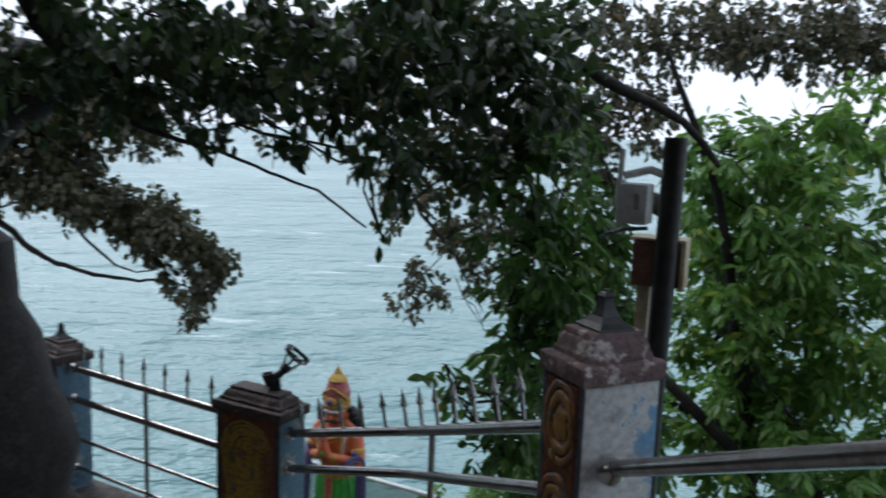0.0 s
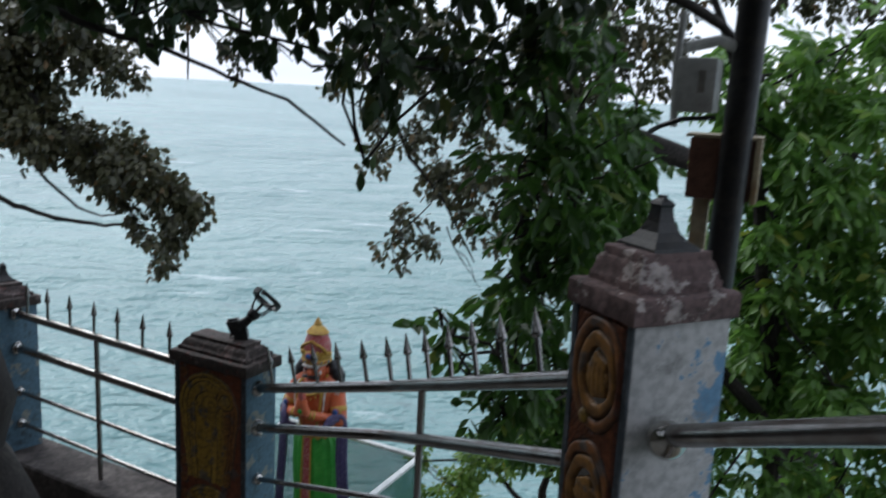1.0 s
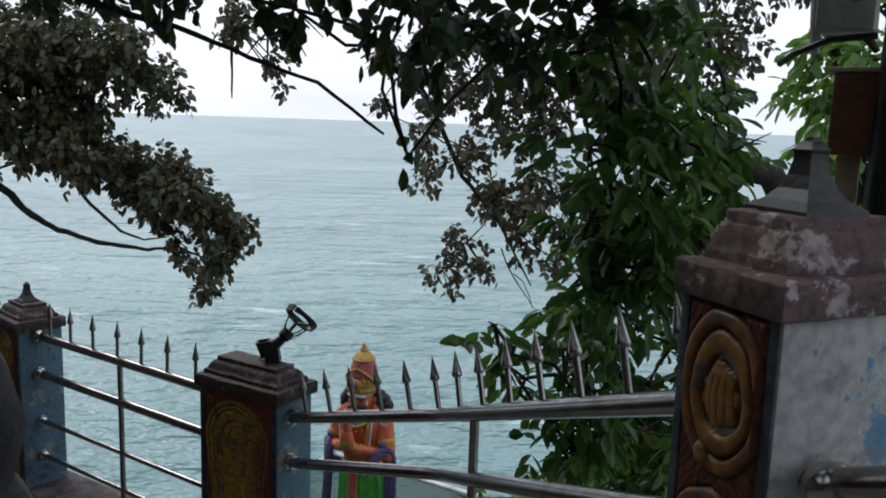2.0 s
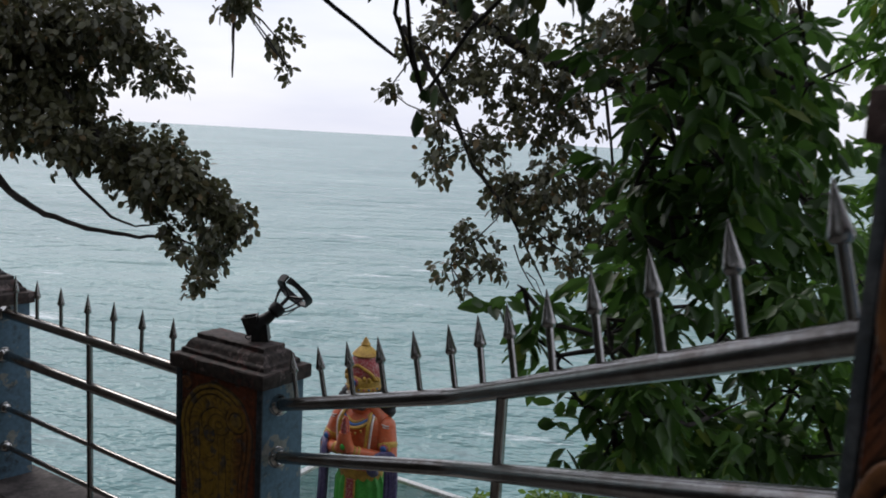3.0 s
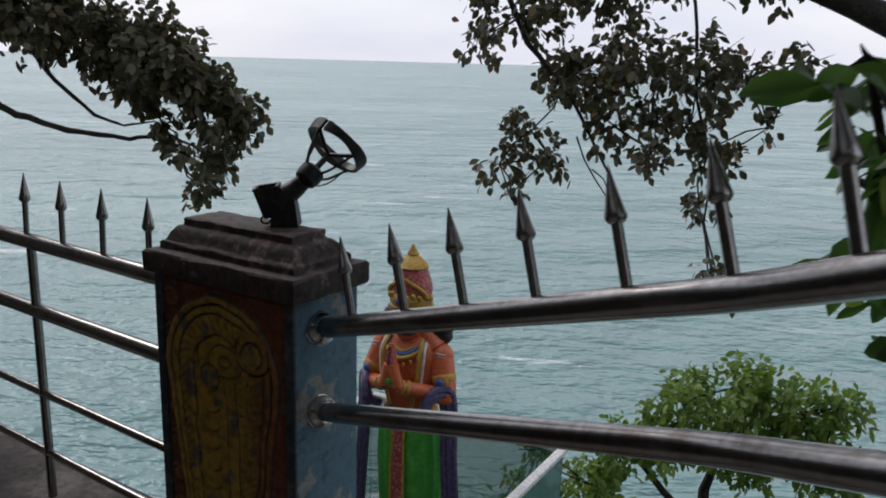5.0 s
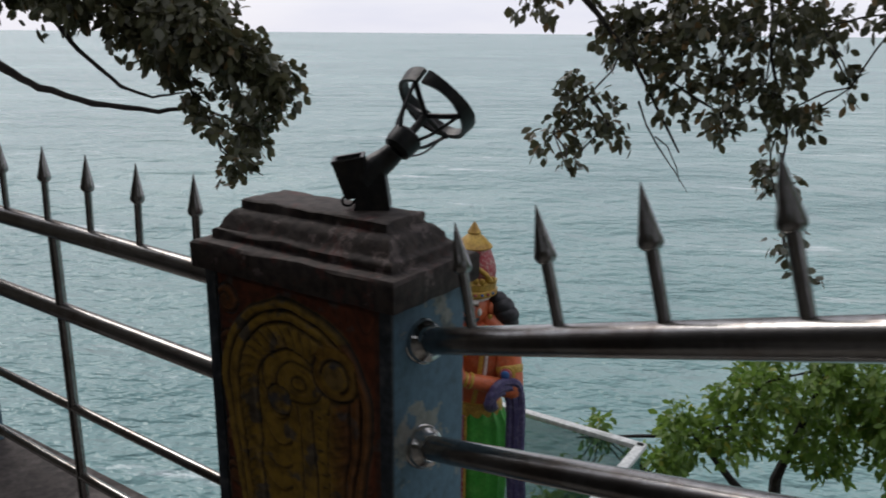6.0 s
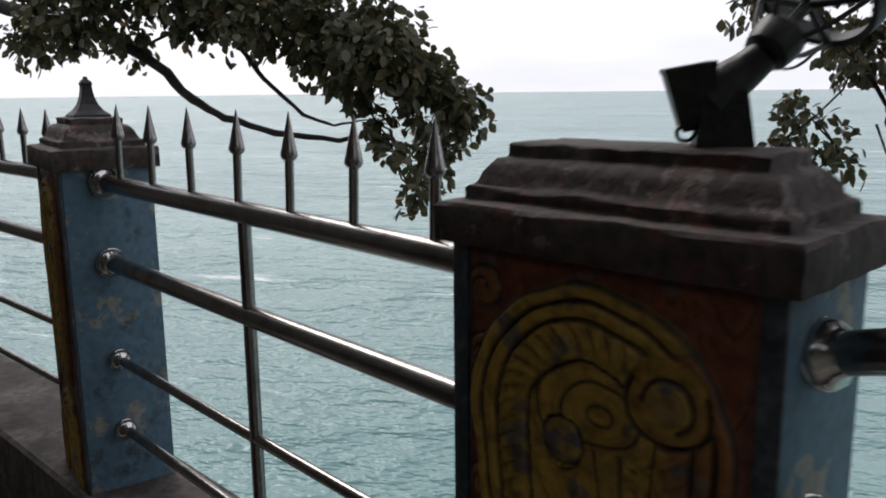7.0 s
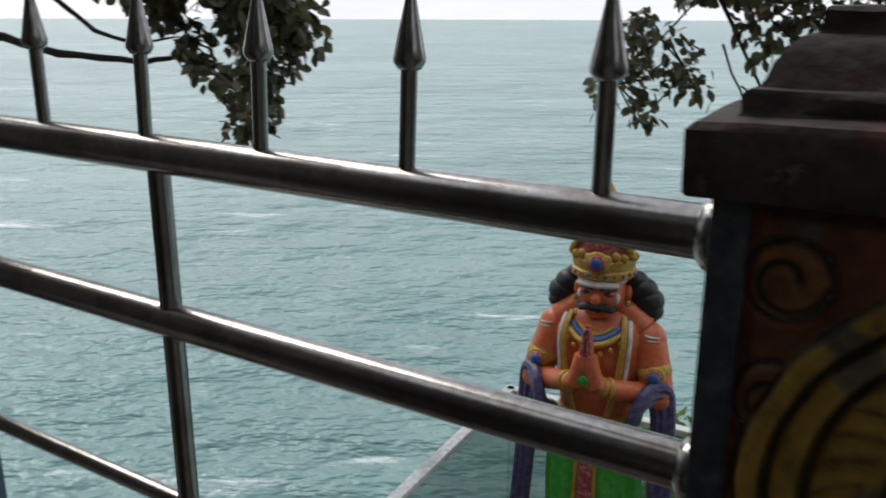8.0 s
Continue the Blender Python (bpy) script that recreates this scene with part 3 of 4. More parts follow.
for k in range(4):
    a = math.pi / 2 * k + 0.12
    q = math.cos(a) * e1 + math.sin(a) * e2
    bm = bmesh.new()
    tube(bm, smooth_line([tuple(HUB + AX * 0.024 + q * 0.030), tuple(HUB + AX * 0.048 + q * 0.052), tuple(HUB + AX * 0.086 + q * 0.070), tuple(RIM_C - AX * 0.010 + q * rr)], 4), 0.0038, 6)
    part("rib", bm, M_IRON, lamp)
    bm = bmesh.new()
    tube(bm, [tuple(CROSS - q * 0.004), tuple(CROSS + q * rr * 0.55 + AX * 0.010), tuple(RIM_C - AX * 0.014 + q * rr)], 0.0058, 8)
    part("spoke", bm, M_IRON, lamp)
bm = bmesh.new()
q = -0.25 * e1 + 0.97 * e2
tube(bm, smooth_line([tuple(HUB + q * 0.033), tuple(HUB + AX * 0.035 + q * 0.064), tuple(HUB + AX * 0.075 + q * 0.079), tuple(RIM_C + q * rr)], 4), 0.0022, 6)
part("wire", bm, M_IRON, lamp, "thin loose wire")
bm = bmesh.new()
ring_a, nrim = [], 44
for k in range(nrim):
    a = 2 * math.pi * (k + 0.5) / nrim
    q = math.cos(a) * e1 + math.sin(a) * e2
    wide = 0.013 + 0.003 * math.sin(3 * a)
    ring_a.append([bm.verts.new(RIM_C + q * (rr + dr) + AX * dz) for dr, dz in ((-0.004, -wide), (0.005, -wide - 0.002), (0.009, wide), (-0.002, wide + 0.002))])
GAP = 34    # the ring is broken through at one place
for k in range(nrim):
    if k == GAP:
        continue
    a, b = ring_a[k], ring_a[(k + 1) % nrim]
    for j in range(4):
        bm.faces.new((a[j], a[(j + 1) % 4], b[(j + 1) % 4], b[j]))
bm.faces.new(ring_a[GAP])
bm.faces.new(ring_a[(GAP + 1) % nrim][::-1])
part("rim", bm, M_IRON, lamp, "broken black ring")


# ---------- steel fences ----------
def spike_mesh():
    bm = bmesh.new()
    lathe(bm, [(0.0088, -0.004), (0.0088, 0.092), (0.012, 0.093), (0.0165, 0.099), (0.0168, 0.104), (0.0145, 0.114), (0.0008, 0.178)], 14)
    return mesh_of(bm, "spike", M_STEEL)


SPIKE = spike_mesh()


def collar_mesh(r, boss=None):
    """Domed wall boss round a rail's end."""
    b = boss or r * 1.66
    bm = bmesh.new()
    lathe(bm, [(b * 0.93, 0.0), (b * 1.04, 0.004), (b * 1.03, 0.010), (b * 0.97, 0.012), (b * 0.98, 0.017), (b * 0.88, 0.025), (b * 0.70, 0.031), (r * 1.08, 0.036), (r * 1.01, 0.040)], 24)
    return mesh_of(bm, "collar", M_CHROME)


def rod(name, pts, r, parent, seg=18, material=None):
    bm = bmesh.new()
    tube(bm, pts, r, seg)
    return part(name, bm, material or M_STEEL, parent)



def flange_mesh(r):
    bm = bmesh.new()
    lathe(bm, [(r * 1.35, 0.0), (r * 1.38, 0.003), (r * 1.32, 0.010), (r * 1.08, 0.016), (r * 1.01, 0.017)], 20)
    return mesh_of(bm, "collar", M_CHROME)


COLLAR = {0.0245: collar_mesh(0.0245), 0.013: collar_mesh(0.013, 0.030)}
FLANGE = {0.0245: flange_mesh(0.0245), 0.013: flange_mesh(0.013)}
DROPS = ((0.0, 0.0245), (0.212, 0.0235), (0.494, 0.013), (0.704, 0.013))


def bent(pts, step=0.09):
    """Rounds the corners of a rail line."""
    if len(pts) == 2:
        return pts
    a, b, c = [Vector(p) for p in pts]
    d1, d2 = (b - a).normalized(), (c - b).normalized()
    p, q = b - d1 * step, b + d2 * step
    curve = [p * (1 - s) ** 2 + b * 2 * s * (1 - s) + q * s ** 2 for s in (0, 0.2, 0.4, 0.6, 0.8, 1)]
    return [tuple(v) for v in [a] + curve + [c]]


def steel_fence(pts, spikes, balusters, label, foot, lift=0.0, drops=DROPS):
    """Spiked fence section: pts is the line of the top rail; spikes and balusters at metres along it."""
    t = thing("steel_fence", (0, 0, 0), label, "fence", "fence sections")
    line = [Vector(p) for p in bent(pts)]

    def at(s):
        for a, b in zip(line, line[1:]):
            d = (b - a).length
            if s <= d or b is line[-1]:
                return a + (b - a).normalized() * s, (b - a).normalized()
            s -= d
    for drop, r in drops:
        rod("rail", [tuple(p - Vector((0, 0, drop))) for p in line], r, t)
        for end, other in ((line[0], line[1]), (line[-1], line[-2])):
            c = part("collar", (COLLAR if end is line[0] else FLANGE)[0.0245 if r > 0.02 else 0.013], None, t, "chrome end collar")
            inward = (other - end).normalized()
            c.matrix_world = Matrix.Translation(end - Vector((0, 0, drop)) + inward * 0.0) @ inward.to_track_quat("Z", "Y").to_matrix().to_4x4()
    for k, s in enumerate(spikes):
        p, d = at(s)
        side = d.cross(Vector((0, 0, 1))).normalized()
        upn = side.cross(d).normalized()
        rng = random.Random(k * 7 + len(spikes))
        m = Matrix((side, d, upn)).transposed().to_4x4()
        sp = part("spike", SPIKE, None, t)
        sp.matrix_world = Matrix.Translation(p + upn * 0.022) @ m @ Matrix.Diagonal((1, 1, 1 + lift / 0.178, 1)) @ pose(0, 0, 0, rng.uniform(-1.5, 1.5), rng.uniform(-1.5, 1.5), rng.uniform(0, 90))
    for s in balusters:
        p, d = at(s)
        rod("baluster", [tuple(p), tuple(p - Vector((0, 0, foot)))], 0.0145, t, 14)
    return t


AB_LEN = (Vector(AB1) - Vector(AB0)).length
steel_fence([AB0, AB1], [AB_LEN - d for d in (0.109, 0.319, 0.520, 0.716, 0.924, 1.127, 1.320)], [AB_LEN - 0.697], "stainless steel fence with spear spikes between two posts", 0.875, 0.014, ((0.0, 0.0245), (0.224, 0.0235), (0.506, 0.013), (0.716, 0.013)))
ZL = (Vector(Z1) - Vector(Z0)).length
steel_fence([Z0, Z1], [ZL - 0.10 - 0.192 * k for k in range(10)], [1.0], "stainless steel fence with spear spikes beyond the far post", 0.885)
steel_fence([BC0, BCM, BC1], [0.165, 0.381, 0.578, 0.773, 0.966, 1.148] + [1.345 + 0.2043 * k for k in range(7)], [1.473], "bent stainless steel fence with spear spikes rising with the steps", 0.98)

handrail = thing("handrail", (0, 0, 0), "stainless steel handrail along the upper steps", "handrail")
rod("rail", [HR0, HR1], 0.0235, handrail)
rod("rail", [tuple(Vector(HR0) - Vector((0, 0, 0.42))), tuple(Vector(HR1) - Vector((0, 0, 0.42)))], 0.02, handrail)
rod("post_leg", [HR1, (HR1[0], HR1[1], HR1[2] - 1.0)], 0.02, handrail)
bm = bmesh.new()
ball(bm, tuple(Vector(HR0) + Vector((0.012, -0.040, 0.010))), (0.042, 0.036, 0.042), seg=22)
part("end_ball", bm, M_CHROME, handrail, "polished chrome end boss")


# ---------- pole with two boxes behind the white post ----------
pole = thing("lamp_pole", (0.765, 2.93, 0.6), "thin dark metal pole with a bracket arm", "pole")
bm = bmesh.new()
tube(bm, [(0, 0, -0.6), (0.0, 0, 1.0), (0.012, 0, 1.90)], [0.036, 0.036, 0.036], 14)
part("shaft", bm, M_IRON, pole)
bm = bmesh.new()
tube(bm, [(0, 0, 1.78), (-0.06, -0.01, 1.80), (-0.14, -0.02, 1.78)], 0.013, 8)
part("arm", bm, M_BOXGREY, pole)
bm = bmesh.new()
tube(bm, [(-0.150, -0.03, 1.60), (-0.155, -0.02, 1.72), (-0.15, -0.02, 1.86)], 0.009, 8)
part("hanger", bm, M_BOXGREY, pole)
box1 = thing("junction_box", (0.662, 2.90, 2.235), "weathered grey plastic box hung on the pole", "box", rz=-25)
bm = bmesh.new()
box(bm, (-0.045, -0.042, 0.0), (0.045, 0.042, 0.123), bevel=0.008)
part("body", bm, M_BOXGREY, box1)
bm = bmesh.new()
box(bm, (0.006, -0.046, 0.045), (0.022, -0.041, 0.095), bevel=0.002)
part("latch", bm, M_STEP, box1, "small dull grey latch plate")
bm = bmesh.new()
tube(bm, [(0.05, -0.03, -0.008), (-0.02, -0.05, -0.015), (-0.07, -0.04, -0.035), (-0.10, 0.0, -0.05)], 0.006, 7)
part("cable", bm, M_IRON, box1, "black cable loop")
box2 = thing("metal_cabinet", (0.752, 3.0, 2.03), "rusty brown metal cabinet with cream sides behind the pole", "cabinet", rz=-20)
bm = bmesh.new()
box(bm, (-0.062, -0.05, 0.0), (0.085, 0.06, 0.145), bevel=0.004)
part("body", bm, M_RUST, box2)
bm = bmesh.new()
box(bm, (0.087, -0.055, -0.004), (0.102, 0.06, 0.149), bevel=0.003)
box(bm, (-0.073, -0.052, 0.147), (0.102, 0.06, 0.155), bevel=0.002)
part("cream_edge", bm, M_CREAM, box2, "cream painted edge")
bm = bmesh.new()
box(bm, (-0.045, -0.02, -1.3), (-0.005, 0.02, -0.002), bevel=0.003)
part("stand", bm, M_CREAM, box2, "cream painted stand")


# ---------- statue on its walled ledge ----------
ST = (-1.045, 7.62, -1.70)
YAW = -20.0


def statue():
    bm, hd = bmesh.new(), bmesh.new()
    SK, GO, HA, GR, SA, RE, GE, AS = range(8)
    # facing -y, origin at the feet
    lathe(bm, [(0.20, 0.0), (0.21, 0.05), (0.19, 0.35), (0.205, 0.70), (0.20, 0.92), (0.165, 1.0)], 64, slot=GR, squash=(1.0, 0.75), wave=lambda a, z: 1 + 0.045 * math.sin(a * 16 + z * 3))
    box(bm, (-0.35, -0.3, -0.12), (0.35, 0.3, 0.0), bevel=0.02)
    tube(bm, [(0, -0.150, 0.98), (0.01, -0.165, 0.7), (0.0, -0.165, 0.1)], [0.035, 0.04, 0.05], 10, RE, 0.35)
    for sx in (-1, 1):
        tube(bm, [(sx * 0.036, -0.152, 0.98), (sx * 0.042, -0.168, 0.7), (sx * 0.045, -0.168, 0.1)], 0.008, 6, GO)
    lathe(bm, [(0.162, 0.95), (0.172, 0.97), (0.172, 1.02), (0.162, 1.04)], 32, slot=GO, squash=(1.0, 0.78))
    lathe(bm, [(0.158, 1.02), (0.162, 1.08), (0.178, 1.18), (0.200, 1.30), (0.200, 1.38), (0.170, 1.445), (0.105, 1.485), (0.06, 1.50)], 36, slot=SK, squash=(1.0, 0.68))
    tube(bm, [(0, 0.0, 1.46), (0, -0.01, 1.56)], [0.068, 0.062], 14, SK)
    for sx in (-1, 1):
        sh, el, wr = (sx * 0.190, 0.0, 1.372), (sx * 0.262, -0.06, 1.15), (sx * 0.044, -0.240, 1.235)
        tube(bm, smooth_line([(sx * 0.04, 0.012, 1.500), (sx * 0.10, 0.008, 1.470), (sx * 0.165, 0.004, 1.410)]), [0.050 + 0.002 * k for k in range(11)], 16, SK)
        ball(bm, sh, (0.076, 0.072, 0.076), SK, seg=20)
        tube(bm, smooth_line([sh, lerp(sh, el, 0.35), lerp(sh, el, 0.7), el]), [0.073 - 0.016 * (k / 15) ** 2 for k in range(16)], 18, SK)
        ball(bm, el, (0.053, 0.053, 0.053), SK)
        tube(bm, smooth_line([el, lerp(el, wr, 0.35), lerp(el, wr, 0.7), wr]), [0.053 - 0.020 * k / 15 for k in range(16)], 16, SK)
        for f0, rad in ((0.78, 0.046), (0.88, 0.042)):
            tube(bm, [lerp(el, wr, f0), lerp(el, wr, f0 + 0.03), lerp(el, wr, f0 + 0.06)], [rad - 0.004, rad, rad - 0.004], 16, GO)
        # palms together before the chest, with fingers
        tube(bm, smooth_line([wr, (sx * 0.020, -0.248, 1.31), (sx * 0.013, -0.246, 1.36)]), [0.036] * 8 + [0.033] * 3, 12, SK)
        for k in range(4):
            yy = -0.262 + 0.013 * k
            top = 1.455 + (0.020, 0.030, 0.024, 0.005)[k]
            tube(bm, [(sx * 0.013, yy, 1.34), (sx * 0.011, yy, 1.40), (sx * 0.006, yy, top)], [0.0120, 0.0112, 0.0060], 8, SK if k % 2 else RE)
        # arm band with a blue boss
        tube(bm, [lerp(sh, el, 0.46), lerp(sh, el, 0.5), lerp(sh, el, 0.62), lerp(sh, el, 0.66)], [0.068, 0.074, 0.071, 0.064], 20, GO)
        bd = lerp(sh, el, 0.56)
        for rad, yy, sl in ((0.046, -0.064, GO), (0.034, -0.074, RE), (0.025, -0.082, GE)):
            ball(bm, (bd[0] + sx * 0.012, bd[1] + yy, bd[2]), (rad, 0.014, rad), sl, rot=(0, 0, sx * 14))
        for k in range(3):
            tube(bm, [(sx * 0.190, -0.064, 1.405 - k * 0.016), (sx * 0.215, -0.068, 1.402 - k * 0.016), (sx * 0.245, -0.052, 1.398 - k * 0.016)], 0.0045, 6, AS)
        # striped sash over the forearm, hanging down outside
        sash = [(sx * 0.165, -0.10, 1.04), (sx * 0.188, -0.175, 1.09), (sx * 0.202, -0.195, 1.15), (sx * 0.232, -0.145, 1.185), (sx * 0.268, -0.085, 1.165), (sx * 0.285, -0.065, 1.05), (sx * 0.290, -0.07, 0.8), (sx * 0.315, -0.07, 0.45), (sx * 0.335, -0.06, 0.2)]
        for off, sl, rr in ((0.0, SA, 0.027), (0.026, SA, 0.024), (-0.026, SA, 0.022), (0.013, AS, 0.020)):
            tube(bm, smooth_line([(x + sx * off * (0.25 if kk < 4 else 1.0), y + off * 0.5, z + (off if kk in (2, 3, 4) else 0)) for kk, (x, y, z) in enumerate(sash)], 4), rr * (0.45 if sl == AS else 1), 8, sl)
        tube(bm, smooth_line([(sx * 0.105, -0.075, 1.475), (sx * 0.120, -0.135, 1.39), (sx * 0.105, -0.142, 1.22), (sx * 0.07, -0.135, 1.06)]), 0.013, 8, GO, 0.7)
        tube(bm, smooth_line([(sx * 0.130, -0.075, 1.462), (sx * 0.143, -0.125, 1.38), (sx * 0.132, -0.132, 1.22)]), 0.009, 8, AS, 0.7)
        # face and hair
        ball(hd, (sx * 0.034, -0.088, 1.636), (0.024, 0.012, 0.013), RE)
        ball(hd, (sx * 0.058, -0.064, 1.614), (0.012, 0.016, 0.024), AS, rot=(0, 0, sx * 35))
        tube(hd, smooth_line([(0.0, -0.1085, 1.672), (sx * 0.030, -0.1025, 1.674), (sx * 0.062, -0.082, 1.670)]), 0.014, 8, AS)
        ball(hd, (sx * 0.034, -0.097, 1.638), (0.012, 0.007, 0.006), HA)
        tube(hd, smooth_line([(sx * 0.012, -0.105, 1.652), (sx * 0.036, -0.099, 1.662), (sx * 0.062, -0.080, 1.652)]), 0.0045, 6, HA)
        tube(hd, smooth_line([(0.0, -0.112, 1.585), (sx * 0.026, -0.110, 1.584), (sx * 0.052, -0.095, 1.574), (sx * 0.068, -0.082, 1.590)]), [0.013] * 5 + [0.016] * 5 + [0.013, 0.011, 0.009, 0.007, 0.005, 0.003], 8, HA)
        ball(hd, (sx * 0.084, 0.0, 1.615), (0.014, 0.022, 0.036), SK)
        ball(hd, (sx * 0.088, -0.012, 1.572), (0.012, 0.012, 0.020), GO)
        for dx, dz, rad in ((0.098, 1.655, 0.045), (0.120, 1.620, 0.056), (0.140, 1.580, 0.058), (0.148, 1.540, 0.050), (0.135, 1.505, 0.042)):
            ball(hd, (sx * dx, 0.045, dz), (rad, rad * 0.95, rad), HA)
    ball(hd, (0, -0.012, 1.620), (0.080, 0.094, 0.108), SK, seg=24)
    ball(hd, (0, -0.060, 1.555), (0.046, 0.045, 0.036), SK)
    ball(hd, (0, -0.108, 1.612), (0.015, 0.017, 0.026), SK)
    ball(hd, (0, -0.104, 1.562), (0.018, 0.008, 0.006), RE)
    ball(hd, (0, -0.100, 1.678), (0.007, 0.006, 0.009), RE)
    # collar necklace with a blue inset and beads
    for rad, hh, sl, th in ((0.108, 1.478, GO, 0.013), (0.127, 1.464, GE, 0.013), (0.146, 1.448, GO, 0.013)):
        pts = []
        for k in range(21):
            a = math.pi + math.pi * k / 20
            pts.append((rad * math.cos(a), 0.01 + (rad + 0.030) * math.sin(a), hh - 0.075 * math.sin(-a) ** 2))
        tube(bm, pts, th, 8, sl)
    for k in range(11):
        a = math.pi * (1.1 + 0.08 * k)
        ball(bm, (0.155 * math.cos(a), 0.180 * math.sin(a), 1.430 - 0.095 * math.sin(a) ** 2), (0.010, 0.008, 0.013), GO, seg=8)
    ball(bm, (0, -0.262, 1.265), (0.034, 0.016, 0.034), GO)
    ball(bm, (0, -0.274, 1.265), (0.022, 0.012, 0.022), GR)
    # forehead ash, crown
    lathe(hd, [(0.085, 1.672), (0.088, 1.680), (0.085, 1.698)], 24, pose(0, -0.012, 0), AS, (0.97, 1.07))
    lathe(hd, [(0.098, 1.69), (0.106, 1.70), (0.106, 1.722), (0.100, 1.728), (0.105, 1.765), (0.095, 1.782)], 36, pose(0, -0.008, 0), GO, (1, 1.05), wave=lambda a, z: 1 + 0.02 * math.sin(a * 14))
    for k in range(11):
        a = math.pi * (1.05 + 0.09 * k)
        ball(hd, (0.104 * math.cos(a), 0.110 * math.sin(a) - 0.008, 1.712), (0.008, 0.008, 0.008), RE if k % 2 else GE, seg=8)
        ball(hd, (0.103 * math.cos(a), 0.108 * math.sin(a) - 0.008, 1.782 + 0.010 * (k % 2)), (0.015, 0.009, 0.020), GO, seg=8)
    ball(hd, (0, -0.114, 1.765), (0.042, 0.014, 0.046), GO)
    ball(hd, (0, -0.124, 1.765), (0.030, 0.010, 0.034), RE)
    ball(hd, (0, -0.130, 1.765), (0.020, 0.008, 0.022), GE)
    lathe(hd, [(0.094, 1.775), (0.099, 1.81), (0.094, 1.85), (0.082, 1.90), (0.066, 1.945)], 24, pose(0, 0.0, 0), RE, wave=lambda a, z: 1 + 0.015 * math.sin(a * 18 + z * 80))
    for sx in (-1, 1):
        tube(hd, smooth_line([(sx * 0.10, -0.035, 1.775), (sx * 0.080, -0.068, 1.83), (0, -0.090, 1.885)]), 0.012, 8, GO)
    lathe(hd, [(0.078, 1.938), (0.080, 1.945), (0.060, 1.972), (0.050, 1.985), (0.026, 2.01), (0.030, 2.018), (0.020, 2.036), (0.012, 2.055), (0.003, 2.072)], 20, slot=GO)
    hd.transform(Matrix.Translation((0, -0.012, -0.060)) @ Matrix.Diagonal((1.22, 1.14, 1.0, 1)))
    tmp = bpy.data.meshes.new("tmp")
    hd.to_mesh(tmp)
    hd.free()
    bm.from_mesh(tmp)
    bpy.data.meshes.remove(tmp)
    return bm


st = part("statue", statue(), [M_SKIN, M_GOLD, M_HAIR, M_GREEN, M_SASH, M_RED, M_GEM, M_ASH])
st.matrix_world = pose(*ST, 0, 0, YAW)
tagged(st, "painted standing statue with gold crown and green skirt", "statue")

EN = [(-0.133, 7.55), (-1.400, 8.158), (-1.895, 7.07), (-0.625, 6.46)]
enclosure = thing("railing", (0, 0, 0), "white barred railing with sea-green netting round the statue", "railing")
for k in (0, 1, 3):
    a, b = Vector((*EN[k], 0)), Vector((*EN[(k + 1) % 4], 0))
    d = (b - a).normalized()
    nrm = Vector((-d.y, d.x, 0))
    m = Matrix((d, nrm, Vector((0, 0, 1)))).transposed().to_4x4()
    m.translation = a
    ln = (b - a).length
    bm = bmesh.new()
    box(bm, (0.0, -0.004, -2.2), (ln, 0.004, -0.874), m)
    part("netting", bm, M_NET, enclosure, "thin sea-green netting", smooth=False)
    bm = bmesh.new()
    box(bm, (-0.02, -0.026, -0.876), (ln + 0.02, 0.026, -0.848), m, bevel=0.006)
    part("top_bar", bm, M_LIME, enclosure, "white painted flat bar")
bm = bmesh.new()
c4 = [Vector((*p, -1.90)) for p in EN]
bm.faces.new([bm.verts.new(p) for p in c4] )
top_f = bmesh.ops.extrude_face_region(bm, geom=bm.faces[:])
for v in [g for g in top_f["geom"] if isinstance(g, bmesh.types.BMVert)]:
    v.co.z -= 1.0
part("floor_slab", bm, M_STEP, enclosure, smooth=False)


# ---------- trees ----------
LEFT_TREE = [(-4.74, 9.4, 2.59, 0.581), (-4.06, 9.4, 2.67, 0.472), (-3.69, 9.4, 2.31, 0.317), (-4.93, 9.4, 1.89, 0.463), (-4.23, 9.4, 1.62, 0.385), (-3.74, 9.4, 1.41, 0.347), (-3.29, 9.4, 1.19, 0.34), (-2.92, 9.4, 0.94, 0.279), (-2.72, 9.4, 0.84, 0.166), (-3.04, 9.4, 0.57, 0.237), (-2.96, 9.4, 0.33, 0.136), (-6.24, 9.4, 1.47, 0.228), (-5.74, 9.4, 1.54, 0.194), (-5.01, 9.4, 1.56, 0.205), (-5.59, 9.4, 1.35, 0.105), (-2.65, 9.4, 2.89, 0.21), (-2.45, 9.4, 2.59, 0.131), (-2.38, 9.4, 2.37, 0.06), (-4.52, 9.4, 2.23, 0.482), (-5.45, 9.4, 2.57, 0.702), (-5.58, 9.4, 1.92, 0.577), (-4.25, 9.4, 1.56, 0.298), (-3.76, 9.4, 1.39, 0.328), (-3.25, 9.4, 1.38, 0.297), (-2.93, 9.4, 1.11, 0.194)]
LEFT_LIMB = [(-7.4, 9.4, 2.01, 0.147), (-5.78, 9.4, 1.62, 0.107), (-5.18, 9.4, 1.34, 0.083), (-4.9, 9.4, 1.07, 0.067), (-4.61, 9.4, 0.93, 0.057), (-4.19, 9.4, 0.82, 0.047), (-3.65, 9.4, 0.77, 0.037), (-3.35, 9.4, 0.61, 0.024)]
LEFT_TWIG = [(-4.77, 9.35, 1.72, 0.044), (-4.48, 9.35, 1.46, 0.039), (-4.24, 9.35, 1.16, 0.034), (-3.93, 9.35, 0.9, 0.029), (-3.69, 9.35, 0.83, 0.02)]
